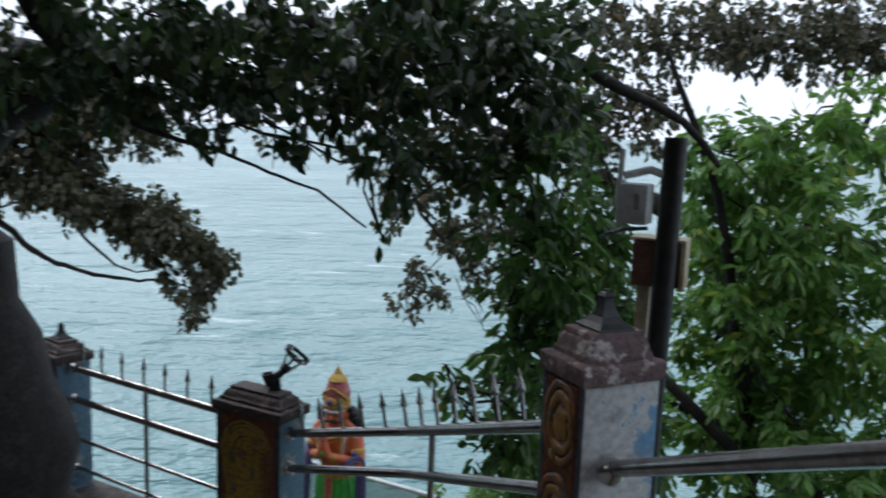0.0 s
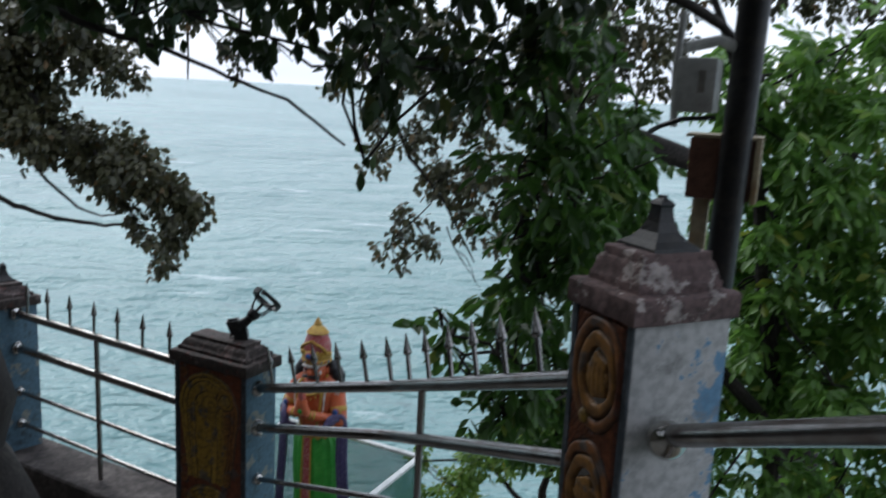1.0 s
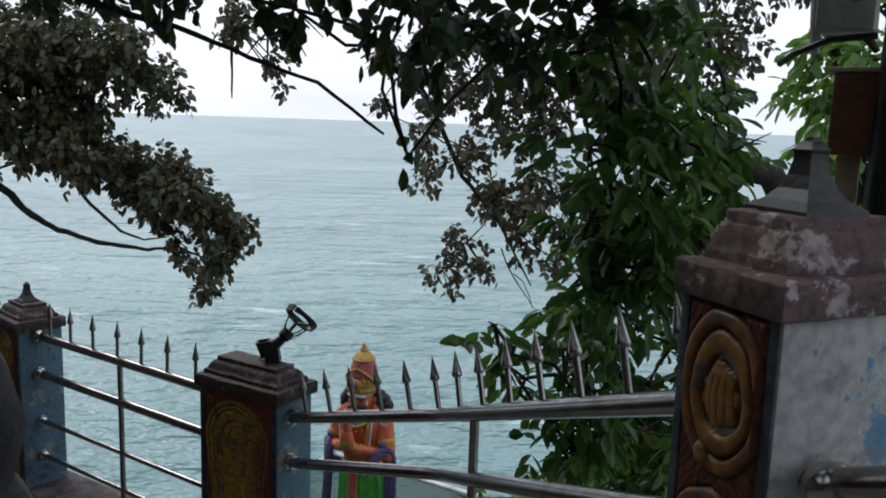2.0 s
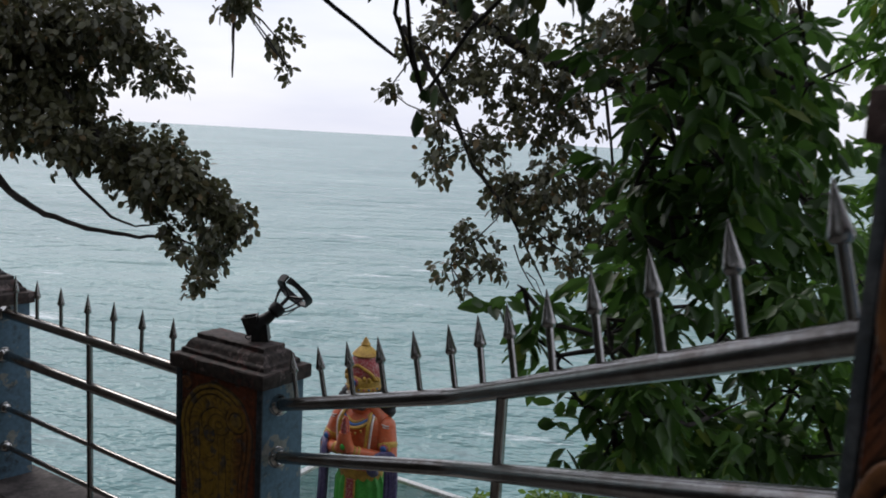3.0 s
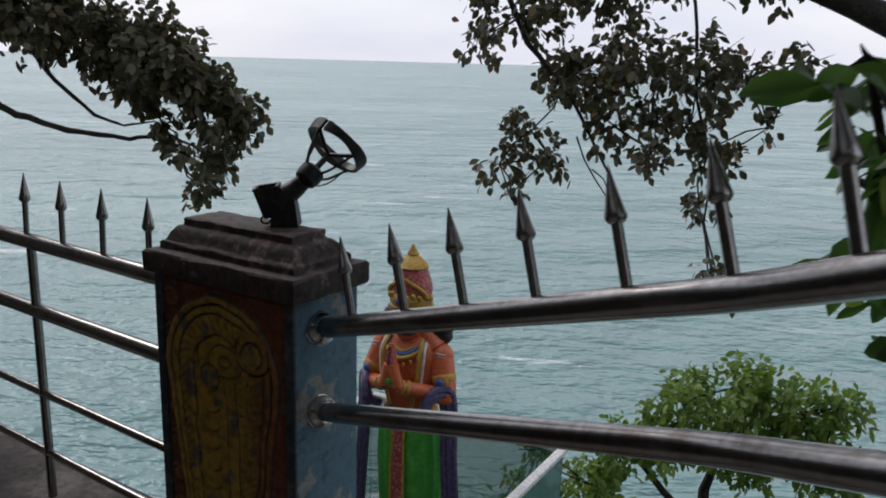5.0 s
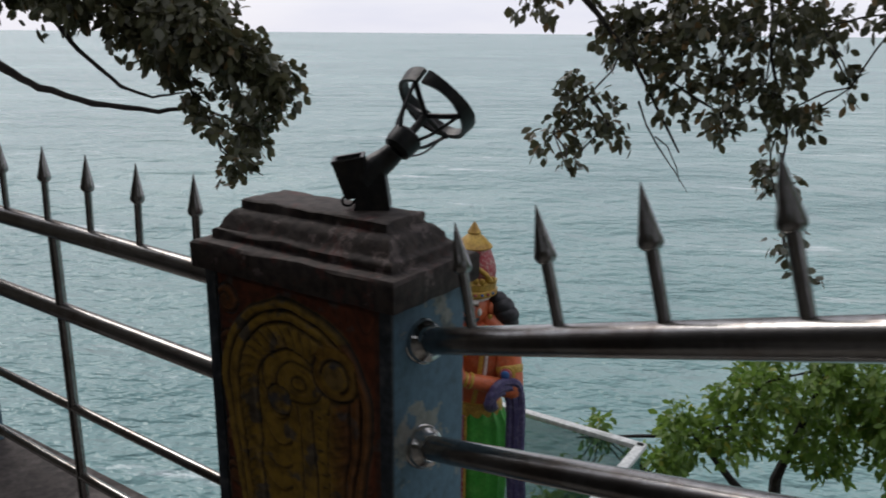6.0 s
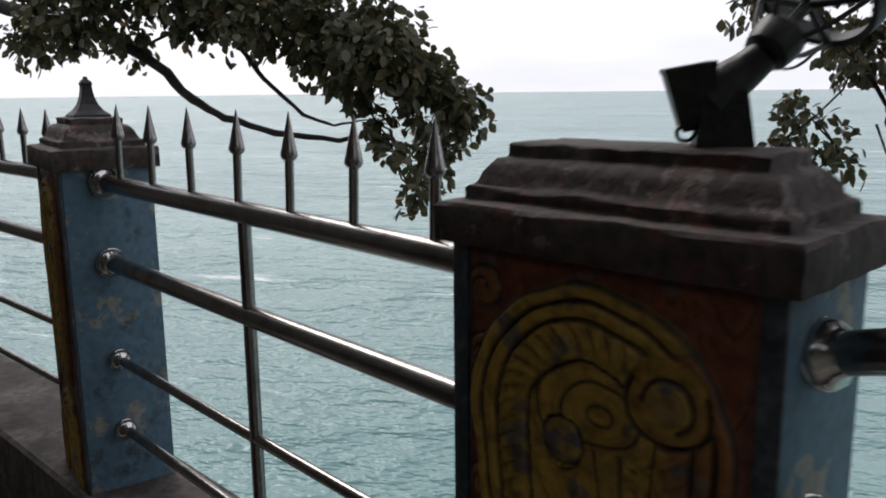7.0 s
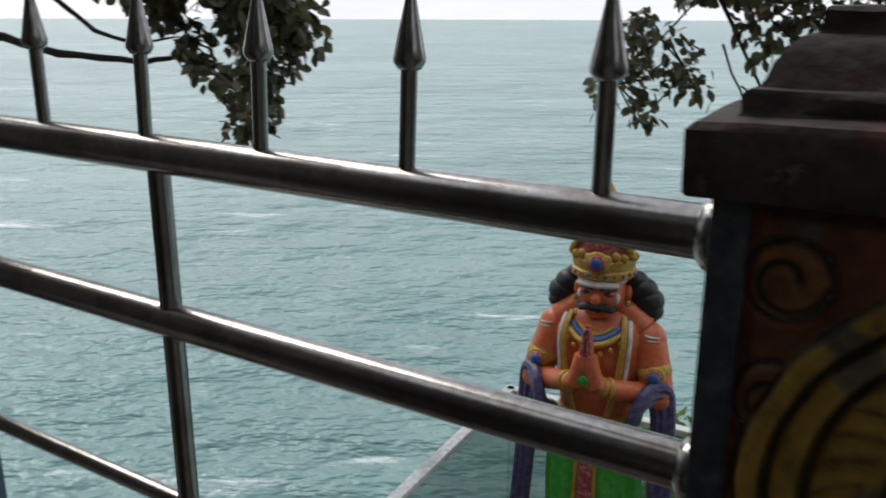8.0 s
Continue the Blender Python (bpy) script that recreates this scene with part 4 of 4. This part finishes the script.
RIGHT_TREE = [(-1.39, 9.2, 2.2, 0.119), (-1.09, 9.2, 2.64, 0.247), (-0.83, 9.2, 2.32, 0.245), (-0.91, 9.2, 1.98, 0.196), (-0.89, 9.2, 1.6, 0.206), (-0.5, 9.2, 2.38, 0.317), (-0.51, 9.2, 1.81, 0.268), (-0.14, 9.2, 2.02, 0.316), (-0.08, 9.2, 2.54, 0.366), (-0.29, 9.2, 1.35, 0.267), (-0.53, 9.2, 0.92, 0.206), (-0.76, 9.2, 0.65, 0.168), (-0.66, 9.2, 0.46, 0.074), (-0.37, 9.2, 0.73, 0.157), (0.02, 9.2, 1.03, 0.244), (0.15, 9.2, 1.57, 0.291), (0.32, 9.2, 0.85, 0.176), (-0.25, 9.2, 1.34, 0.236), (0.08, 9.2, 1.35, 0.236), (0.36, 9.2, 1.06, 0.178), (0.62, 9.2, 1.03, 0.22), (0.78, 9.2, 0.85, 0.201), (0.8, 9.2, 0.36, 0.162), (0.8, 9.2, -0.01, 0.115), (0.94, 9.2, -0.24, 0.075), (1.04, 9.2, 1.4, 0.203), (1.19, 9.2, 1.01, 0.102), (1.37, 9.2, 1.48, 0.185), (0.44, 9.2, 1.39, 0.238), (0.27, 9.2, 2.14, 0.34), (-0.81, 9.2, 2.74, 0.247), (-0.43, 9.2, 2.8, 0.295), (1.15, 9.2, 3.49, 0.534), (1.87, 9.2, 3.51, 0.481), (2.53, 9.2, 3.53, 0.519), (3.2, 9.2, 3.49, 0.498), (3.79, 9.2, 3.51, 0.382), (1.59, 9.2, 2.72, 0.475), (0.9, 9.2, 2.75, 0.588), (2.67, 9.2, 3.59, 0.478), (3.42, 9.2, 3.58, 0.49), (4.02, 9.2, 3.4, 0.313), (0.6, 9.2, 2.66, 0.441), (1.09, 9.2, 2.27, 0.442), (0.66, 9.2, 1.41, 0.341), (4.25, 9.2, 3.4, 0.34), (4.3, 9.2, 3.85, 0.34)]
RIGHT_LIMB = [(-2.33, 9.2, 3.65, 0.164), (-0.93, 9.2, 3.0, 0.124), (-0.16, 9.2, 2.59, 0.102), (0.79, 9.2, 2.29, 0.076), (1.14, 9.2, 2.0, 0.046)]
RIGHT_TWIG = [(-1.29, 9.15, 2.76, 0.049), (-0.92, 9.15, 2.26, 0.044), (-0.59, 9.15, 1.57, 0.039), (-0.23, 9.15, 1.16, 0.029), (0.11, 9.15, 0.55, 0.015)]
OVERHEAD = [(-1.94, 4.3, 2.74, 0.388), (-1.56, 4.3, 2.83, 0.374), (-1.19, 4.3, 2.84, 0.306), (-0.85, 4.3, 2.78, 0.299), (-0.51, 4.3, 2.74, 0.319), (-0.19, 4.3, 2.72, 0.316), (0.11, 4.3, 2.78, 0.314), (0.42, 4.3, 2.71, 0.288), (-0.39, 4.3, 2.33, 0.119), (-0.18, 4.3, 2.34, 0.197), (0.08, 4.3, 2.35, 0.235), (0.34, 4.3, 2.3, 0.209), (-0.95, 4.3, 2.49, 0.136), (-0.66, 4.3, 2.42, 0.134), (-0.32, 4.3, 1.92, 0.048), (-1.27, 4.3, 2.48, 0.084), (-0.1, 4.3, 3.12, 0.399), (-0.9, 4.3, 3.15, 0.413), (-1.29, 4.3, 2.94, 0.338), (-0.64, 4.3, 2.93, 0.323), (0.0, 4.3, 2.97, 0.316), (0.51, 4.3, 2.96, 0.264), (-1.7, 4.3, 2.62, 0.262), (-1.03, 4.3, 2.67, 0.247), (-1.4, 4.3, 2.68, 0.255), (-0.25, 4.3, 2.87, 0.317), (0.26, 4.3, 2.88, 0.289)]
OVER_TWIG = [(-1.57, 4.3, 2.5, 0.034), (-1.34, 4.3, 2.41, 0.025), (-1.11, 4.3, 2.36, 0.019), (-0.84, 4.3, 2.26, 0.016), (-0.6, 4.3, 2.18, 0.013), (-0.36, 4.3, 2.01, 0.011)]
OVER_LIMB = [(-3.12, 4.6, 1.78, 0.325), (-2.48, 4.6, 2.42, 0.25), (-1.76, 4.6, 2.75, 0.202), (-0.85, 4.6, 2.99, 0.131), (0.2, 4.6, 2.99, 0.079), (0.54, 4.6, 2.9, 0.068), (0.84, 4.6, 2.74, 0.057), (1.19, 4.6, 2.58, 0.046), (1.38, 4.6, 2.36, 0.029)]
NEAR_R = [(x + (0.075 if x < 0.34 and y < 4.3 else 0.0), y, z, q) for x, y, z, q in [(0.26, 4.15, 1.99, 0.121), (0.44, 4.15, 2.03, 0.153), (0.29, 4.15, 1.76, 0.105), (0.47, 4.15, 1.78, 0.137), (0.29, 4.15, 1.56, 0.091), (0.46, 4.15, 1.5, 0.122), (0.16, 4.15, 1.06, 0.071), (0.27, 4.15, 0.97, 0.087), (0.41, 4.15, 1.19, 0.125), (0.6, 4.15, 1.04, 0.145), (0.3, 4.15, 1.32, 0.077), (-0.02, 4.15, 1.37, 0.036), (0.05, 4.15, 1.31, 0.04), (0.51, 4.15, 1.62, 0.129), (0.3, 4.15, 1.57, 0.086), (0.4, 4.15, 1.06, 0.112), (0.23, 4.15, 1.23, 0.066), (0.1, 4.15, 1.18, 0.046), (0.4, 4.15, 0.99, 0.096), (0.28, 4.15, 2.41, 0.176), (0.56, 4.15, 2.22, 0.177), (0.77, 4.15, 1.98, 0.153), (0.45, 4.15, 1.99, 0.152), (0.59, 4.15, 1.74, 0.154), (0.74, 4.7, 2.12, 0.174), (0.9, 4.7, 0.8, 0.225), (1.11, 4.7, 0.82, 0.208), (0.66, 4.7, 1.04, 0.157), (0.81, 4.7, 1.79, 0.212), (0.81, 4.7, 1.47, 0.213), (1.07, 4.7, 1.59, 0.198), (0.98, 4.7, 1.0, 0.243), (0.77, 4.7, 1.2, 0.195), (0.82, 4.7, 0.67, 0.226), (1.06, 4.7, 1.27, 0.2), (0.89, 4.7, 2.04, 0.201), (0.77, 4.7, 2.48, 0.2), (0.77, 4.7, 1.71, 0.151), (0.65, 4.7, 0.61, 0.164), (0.37, 4.7, 1.28, 0.15), (0.52, 4.7, 1.23, 0.184), (0.6, 4.7, 1.47, 0.138), (0.48, 4.7, 0.94, 0.156), (0.65, 4.7, 0.86, 0.177), (0.34, 4.7, 1.15, 0.106), (0.52, 4.7, 1.65, 0.106), (0.42, 4.2, 1.86, 0.12), (0.56, 4.2, 1.86, 0.13), (0.5, 4.2, 1.66, 0.12), (0.62, 4.25, 1.60, 0.13), (0.40, 4.2, 1.72, 0.09), (0.60, 4.25, 2.05, 0.14)]]
FAR_R = [(1.74, 5.6, 2.41, 0.291), (2.08, 5.6, 2.04, 0.298), (1.83, 5.6, 1.73, 0.294), (2.06, 5.6, 2.59, 0.266), (2.17, 5.6, 1.35, 0.305), (1.91, 5.6, 1.08, 0.268), (2.33, 5.6, 0.85, 0.315), (2.02, 5.6, 0.67, 0.311), (2.85, 5.6, 2.17, 0.26), (3.04, 5.6, 1.18, 0.347), (2.34, 5.6, 2.73, 0.179), (1.67, 5.6, 2.16, 0.325), (2.14, 5.6, 2.45, 0.333), (2.39, 5.6, 1.95, 0.377), (1.81, 5.6, 1.65, 0.366), (2.35, 5.6, 1.33, 0.42), (1.72, 5.6, 1.08, 0.372), (2.23, 5.6, 0.75, 0.427), (1.66, 5.6, 0.53, 0.343), (1.92, 5.6, 1.88, 0.348), (2.22, 5.6, 2.23, 0.319), (1.9, 5.6, 1.33, 0.317), (1.7, 5.6, 2.36, 0.274), (2.42, 5.6, 1.36, 0.401), (2.69, 5.6, 1.78, 0.332), (2.2, 5.6, 0.78, 0.404), (2.94, 5.6, 0.52, 0.471), (1.88, 5.6, 0.37, 0.368), (2.9, 5.6, 2.3, 0.26), (2.72, 5.6, 2.58, 0.22), (3.3, 5.6, 1.7, 0.38), (3.5, 5.6, 1.0, 0.42), (3.3, 5.6, 0.25, 0.48), (2.7, 5.6, 0.1, 0.45), (2.2, 5.6, -0.2, 0.4), (3.85, 5.6, 0.4, 0.45), (3.8, 5.6, 1.45, 0.3), (3.0, 5.6, -0.4, 0.5), (1.55, 5.6, -0.15, 0.38), (3.7, 5.6, -0.3, 0.5)]
BUSH = [(1.41, 9.6, -1.14, 0.279), (0.97, 9.6, -1.32, 0.278), (1.84, 9.6, -1.34, 0.287), (0.41, 9.6, -1.79, 0.235), (0.79, 9.6, -1.66, 0.282), (1.47, 9.6, -1.7, 0.385), (2.01, 9.6, -1.7, 0.344), (-0.22, 9.6, -1.90, 0.139), (-0.60, 9.6, -2.42, 0.215), (-0.36, 9.6, -2.18, 0.188), (0.22, 9.6, -2.11, 0.286), (2.06, 9.6, -1.18, 0.192)]
RIGHT_BARE = [(-0.19, 9.15, 0.9, 0.016), (-0.12, 9.15, 0.73, 0.012), (-0.03, 9.15, 0.58, 0.012), (0.09, 9.15, 0.42, 0.008), (0.19, 9.15, 0.27, 0.004)]
RIGHT_BARE2 = [(-0.06, 9.15, 0.66, 0.012), (0.03, 9.15, 0.59, 0.008), (0.1, 9.15, 0.45, 0.008), (0.13, 9.15, 0.34, 0.004)]
LEFT_BARE = [(-2.72, 9.35, 3.26, 0.044), (-2.72, 9.35, 2.96, 0.039), (-2.74, 9.35, 2.55, 0.027), (-2.74, 9.35, 2.2, 0.016)]
def moved(rows, away=1.0, shift=(0, 0, 0)):
    """Rows of (x, y, z, radius) grown about the walk's middle and shifted."""
    mid = (-0.2, 2.5, 1.5)
    return [tuple(mid[i] + (p[i] - mid[i]) * away + shift[i] for i in range(3)) + (p[3] * away,) for p in rows]


LEFT_TREE, LEFT_LIMB, LEFT_TWIG = [moved(q, 1.0, d) for q, d in ((LEFT_TREE, (0.05, 0, -0.03)), (LEFT_LIMB, (0.0, 0, -0.12)), (LEFT_TWIG, (0.02, 0, -0.07)))]
RIGHT_TREE, RIGHT_LIMB, RIGHT_TWIG, RIGHT_BARE, RIGHT_BARE2 = [moved(q, 1.10, (0.12, 0.1, -0.08)) for q in (RIGHT_TREE, RIGHT_LIMB, RIGHT_TWIG, RIGHT_BARE, RIGHT_BARE2)]


def leaves(clumps, per, length, width, seed, depth=1.0, droop=0.3, shell=0.2, compound=0):
    """Many small folded leaves in the clumps, as one mesh. compound: leaflets on each stalk."""
    rng = np.random.default_rng(seed)
    base = np.array([[0, 0, 0], [-0.34, 0.28, 0.05], [-0.5, 0.6, 0.06], [-0.25, 0.88, 0.03], [0, 1.0, -0.04], [0.25, 0.88, 0.03], [0.5, 0.6, 0.06], [0.34, 0.28, 0.05], [0, 0.5, -0.02]])
    tri = np.array([[0, 8, 1], [1, 8, 2], [2, 8, 3], [3, 8, 4], [0, 7, 8], [7, 6, 8], [6, 5, 8], [5, 4, 8]])
    P, D, N, S = [], [], [], []
    for x, y, z, r in clumps:
        n = max(6, int(per * (r / 0.25) ** 2))
        # ragged clump: sub-sprigs, each with its own few leaves
        sub = max(3, n // 9)
        q = rng.normal(size=(sub, 3))
        q /= np.linalg.norm(q, axis=1)[:, None]
        q *= (shell + (0.98 - shell) * rng.random((sub, 1)) ** 0.7) * r
        q[:, 1] *= depth
        idx = rng.integers(0, sub, n)
        c = q[idx] + rng.normal(size=(n, 3)) * length * 0.45
        d = rng.normal(size=(n, 3)) + 0.9 * q[idx] / r
        d[:, 2] -= droop * 1.5
        P.append(c + np.array((x, y, z)))
        D.append(d)
        S.append(np.full(n, 1.0))
    P, D = np.concatenate(P), np.concatenate(D)
    if compound:
        # each stalk carries pairs of narrow leaflets
        P0, D0 = P, D / np.linalg.norm(D, axis=1)[:, None]
        side = np.cross(D0, rng.normal(size=D0.shape) * 0.25 + np.array((0, 0, 1)))
        side /= np.linalg.norm(side, axis=1)[:, None] + 1e-6
        P, D = [], []
        for k in range(compound):
            s = 1 if k % 2 else -1
            step = (k // 2 + 1) * length * 0.42
            P.append(P0 + D0 * step + np.array((0, 0, -0.10)) * step)
            D.append(D0 * 0.55 + side * s * 0.8 + np.array((0, 0, -0.25)) if k < compound - 1 else D0)
        P, D = np.concatenate(P), np.concatenate(D)
    n = len(P)
    D /= np.linalg.norm(D, axis=1)[:, None]
    N = rng.normal(size=(n, 3)) * 0.75 + np.array((0, -0.1, 0.75))
    X = np.cross(D, N)
    X /= np.linalg.norm(X, axis=1)[:, None] + 1e-6
    Z = np.cross(X, D)
    L = length * rng.uniform(0.65, 1.25, n)[:, None, None]
    W = width * rng.uniform(0.75, 1.2, n)[:, None, None]
    V = P[:, None, :] + base[None, :, 0:1] * W * X[:, None, :] + base[None, :, 1:2] * L * D[:, None, :] + base[None, :, 2:3] * L * Z[:, None, :]
    V[:, :, 2] -= 0.18 * L[:, :, 0] * base[None, :, 1] ** 2
    faces = (tri[None] + (np.arange(n) * 9)[:, None, None]).reshape(-1, 3)
    me = bpy.data.meshes.new("leaves")
    me.from_pydata(V.reshape(-1, 3), [], faces.tolist())
    me.shade_smooth()
    return me


def limb_bm(lines, seed=1, knots=4):
    """Tapered limbs with small kinks; rows of (x, y, z, radius)."""
    bm = bmesh.new()
    rng = random.Random(seed)
    for line in lines:
        pts, rad = [], []
        for a, b in zip(line, line[1:]):
            for k in range(knots):
                s = k / knots
                r = (a[3] + (b[3] - a[3]) * s) * 0.5
                w = min(0.35 * r, 0.03)
                pts.append(tuple(a[i] + (b[i] - a[i]) * s + rng.uniform(-w, w) for i in range(3)))
                rad.append(r * rng.uniform(0.9, 1.12))
        pts.append(line[-1][:3])
        rad.append(line[-1][3] * 0.4)
        tube(bm, pts, rad, 14 if max(rad) > 0.15 else 8)
    return bm


def twigs(clumps, seed, n=3, r=0.006, hang=0.0):
    """Thin twigs from each clump to its nearest neighbour, and short bare ends."""
    rng = random.Random(seed)
    lines = []
    for i, c in enumerate(clumps):
        near = sorted(clumps, key=lambda o: sum((o[k] - c[k]) ** 2 for k in range(3)))[1:3]
        for o in near[:n]:
            mid = tuple((c[k] + o[k]) / 2 + rng.uniform(-0.06, 0.06) for k in range(3))
            lines.append([(*c[:3], r * 2), (*mid, r * 2.4), (*o[:3], r * 2)])
        for _ in range(n):
            e = tuple(c[k] + rng.uniform(-1, 1) * c[3] * 0.9 - (hang if k == 2 else 0) for k in range(3))
            lines.append([(*c[:3], r * 1.6), (*e, r * 0.6)])
    return lines


def tree(label, limbs, clumps, leafmat, per, length, width, seed, depth=1.0, droop=0.3, compound=0, twig=0.006, spread=0.35, name="tree"):
    rng = random.Random(seed)
    clumps = [(x, y + rng.uniform(-spread, spread), z, r) for x, y, z, r in clumps]
    t = thing(name, (limbs[0][0][0], limbs[0][0][1], limbs[0][0][2]), label, "tree" if name == "tree" else "bush")
    inv = Matrix.Translation(t.matrix_world.translation).inverted()
    bm = limb_bm(limbs, seed)
    bm.transform(inv)
    part("trunk", bm, M_BARK, t)
    bm = limb_bm(twigs(clumps, seed, 2, twig), seed, 2)
    bm.transform(inv)
    tagged(part("branchwork", bm, M_BARK, t), kind="stuff")
    me = leaves(clumps, per, length, width, seed, depth, droop, compound=compound)
    me.transform(inv)
    me.materials.append(leafmat)
    tagged(part("crown", me, None, t), kind="stuff")
    return t


tree("dark spreading tree leaning out over the sea", [[(-10.5, 9.6, -6.0, 0.6), (-9.6, 9.5, -1.0, 0.45)] + LEFT_LIMB[:-1] + [(-3.35, 9.4, 0.70, 0.026), (-3.08, 9.4, 0.60, 0.016), (-2.86, 9.4, 0.52, 0.008)], LEFT_TWIG + [(-3.4, 9.35, 0.80, 0.012)], LEFT_BARE, [(-9.6, 9.5, 0.4, 0.35), (-7.2, 9.5, 3.0, 0.22), (-5.0, 9.4, 2.9, 0.12), (-3.9, 9.4, 2.4, 0.06)], [(-5.0, 9.4, 2.7, 0.10), (-4.2, 9.4, 1.7, 0.08), (-3.3, 9.4, 1.1, 0.05)]],
     LEFT_TREE + [(-3.28, 9.4, 0.78, 0.10), (-3.10, 9.4, 0.62, 0.12), (-3.45, 9.4, 0.90, 0.09)], L_DULL, 330, 0.085, 0.060, 11, depth=1.2, droop=0.45)
tree("grey-green tree with thin hanging branches over the sea", [[(5.5, 10.5, -7.0, 0.6), (4.0, 10.0, -1.0, 0.4), (2.6, 9.9, 1.6, 0.28), (1.30, 9.9, 2.05, 0.12)] + RIGHT_LIMB[::-1][1:], RIGHT_TWIG, RIGHT_BARE, RIGHT_BARE2, moved([(0.5, 9.2, 2.3, 0.03), (0.62, 9.2, 1.7, 0.026), (0.66, 9.2, 1.2, 0.022), (0.82, 9.2, 0.7, 0.018), (0.8, 9.2, 0.3, 0.014), (0.93, 9.2, -0.25, 0.01)], 1.10, (0.12, 0.1, -0.08))],
     RIGHT_TREE, L_DULL, 175, 0.082, 0.058, 12, depth=1.2, droop=0.45)
# unseen clumps above and behind the walk, added to cut skylight on the posts
crng = random.Random(5)
shade_canopy = [(crng.uniform(-4.6, 2.6), crng.uniform(-3.6, 3.4), crng.uniform(3.6, 4.7), crng.uniform(0.5, 0.75)) for _ in range(74)]
tree("large old tree arching over the steps, with unseen shade crown added", [[(-2.50, 4.5, -1.3, 1.5), (-2.52, 4.5, -0.4, 1.22), (-2.55, 4.5, 0.4, 1.12), (-2.62, 4.5, 1.2, 0.98), (-2.84, 4.5, 1.8, 0.84), (-2.76, 4.55, 2.35, 0.66), (-2.3, 4.6, 2.68, 0.46)] + OVER_LIMB[2:], OVER_TWIG, [(-0.955, 4.9, 2.58, 0.014), (-0.965, 4.9, 2.40, 0.012), (-0.975, 4.9, 2.24, 0.006)], [(-0.96, 4.9, 2.42, 0.010), (-1.02, 4.9, 2.36, 0.008), (-1.06, 4.9, 2.31, 0.004)], [(-1.9, 4.6, 2.8, 0.24), (-1.6, 3.0, 3.5, 0.18), (-1.2, 0.6, 3.9, 0.12), (-1.0, -2.0, 4.2, 0.06)], [(-1.6, 2.6, 3.55, 0.12), (-3.2, 0.8, 3.9, 0.07), (-3.8, -1.5, 4.1, 0.04)]],
     OVERHEAD + shade_canopy, L_OVER, 185, 0.075, 0.048, 13, depth=1.3, droop=0.5, spread=0.5)
tree("tall leafy tree growing close outside the bent fence", [[(2.2, 5.6, -2.8, 0.16), (2.0, 5.5, 0.5, 0.10), (1.6, 5.4, 2.2, 0.06), (1.2, 5.2, 3.0, 0.03)], [(2.0, 5.5, 0.4, 0.10), (1.2, 5.1, 1.2, 0.06), (0.5, 4.9, 1.6, 0.025)], [(1.9, 5.5, 1.0, 0.10), (2.4, 5.9, 2.0, 0.06), (2.8, 6.0, 2.9, 0.03)]],
     NEAR_R, L_DEEP, 58, 0.075, 0.036, 14, depth=1.2, droop=0.5, compound=5, spread=0.12)
tree("bright green leafy tree beside the upper steps", [[(3.2, 6.6, -3.0, 0.18), (2.8, 6.4, 0.0, 0.11), (2.4, 6.0, 1.6, 0.06), (2.3, 5.8, 2.4, 0.03)], [(2.8, 6.4, 0.0, 0.07), (1.6, 6.2, 0.6, 0.06), (0.7, 6.2, 1.0, 0.03)]],
     FAR_R, L_FRESH, 50, 0.085, 0.040, 15, depth=1.4, droop=0.5, compound=5, spread=0.35)
tree("bright green bush beyond the statue railing", [[(1.2, 9.8, -4.5, 0.14), (1.2, 9.7, -2.2, 0.09), (1.4, 9.6, -1.3, 0.03)], [(1.2, 9.7, -2.6, 0.08), (0.5, 9.6, -1.8, 0.04), (-0.4, 9.6, -1.9, 0.015)]],
     BUSH, L_BUSH, 420, 0.085, 0.045, 16, depth=1.3, droop=0.2, spread=0.4, name="bush")

# ---------- unseen plain walls, added to close the place and block sky light behind the walk ---
bm = bmesh.new()
box(bm, (-5.2, -4.1, -2.0), (-4.902, 6.6, 5.0), bevel=0.02)
tagged(part("wall_west", bm, M_ROCK, smooth=False), "high rough unseen wall added beside the steps to block sky light", "wall", kind="structure")
bm = bmesh.new()
box(bm, (-5.2, -4.4, -2.0), (5.0, -4.1, 6.5), bevel=0.02)
tagged(part("wall_south", bm, M_ROCK, smooth=False), "high rough unseen wall added at the top of the steps to block sky light", "wall", kind="structure")
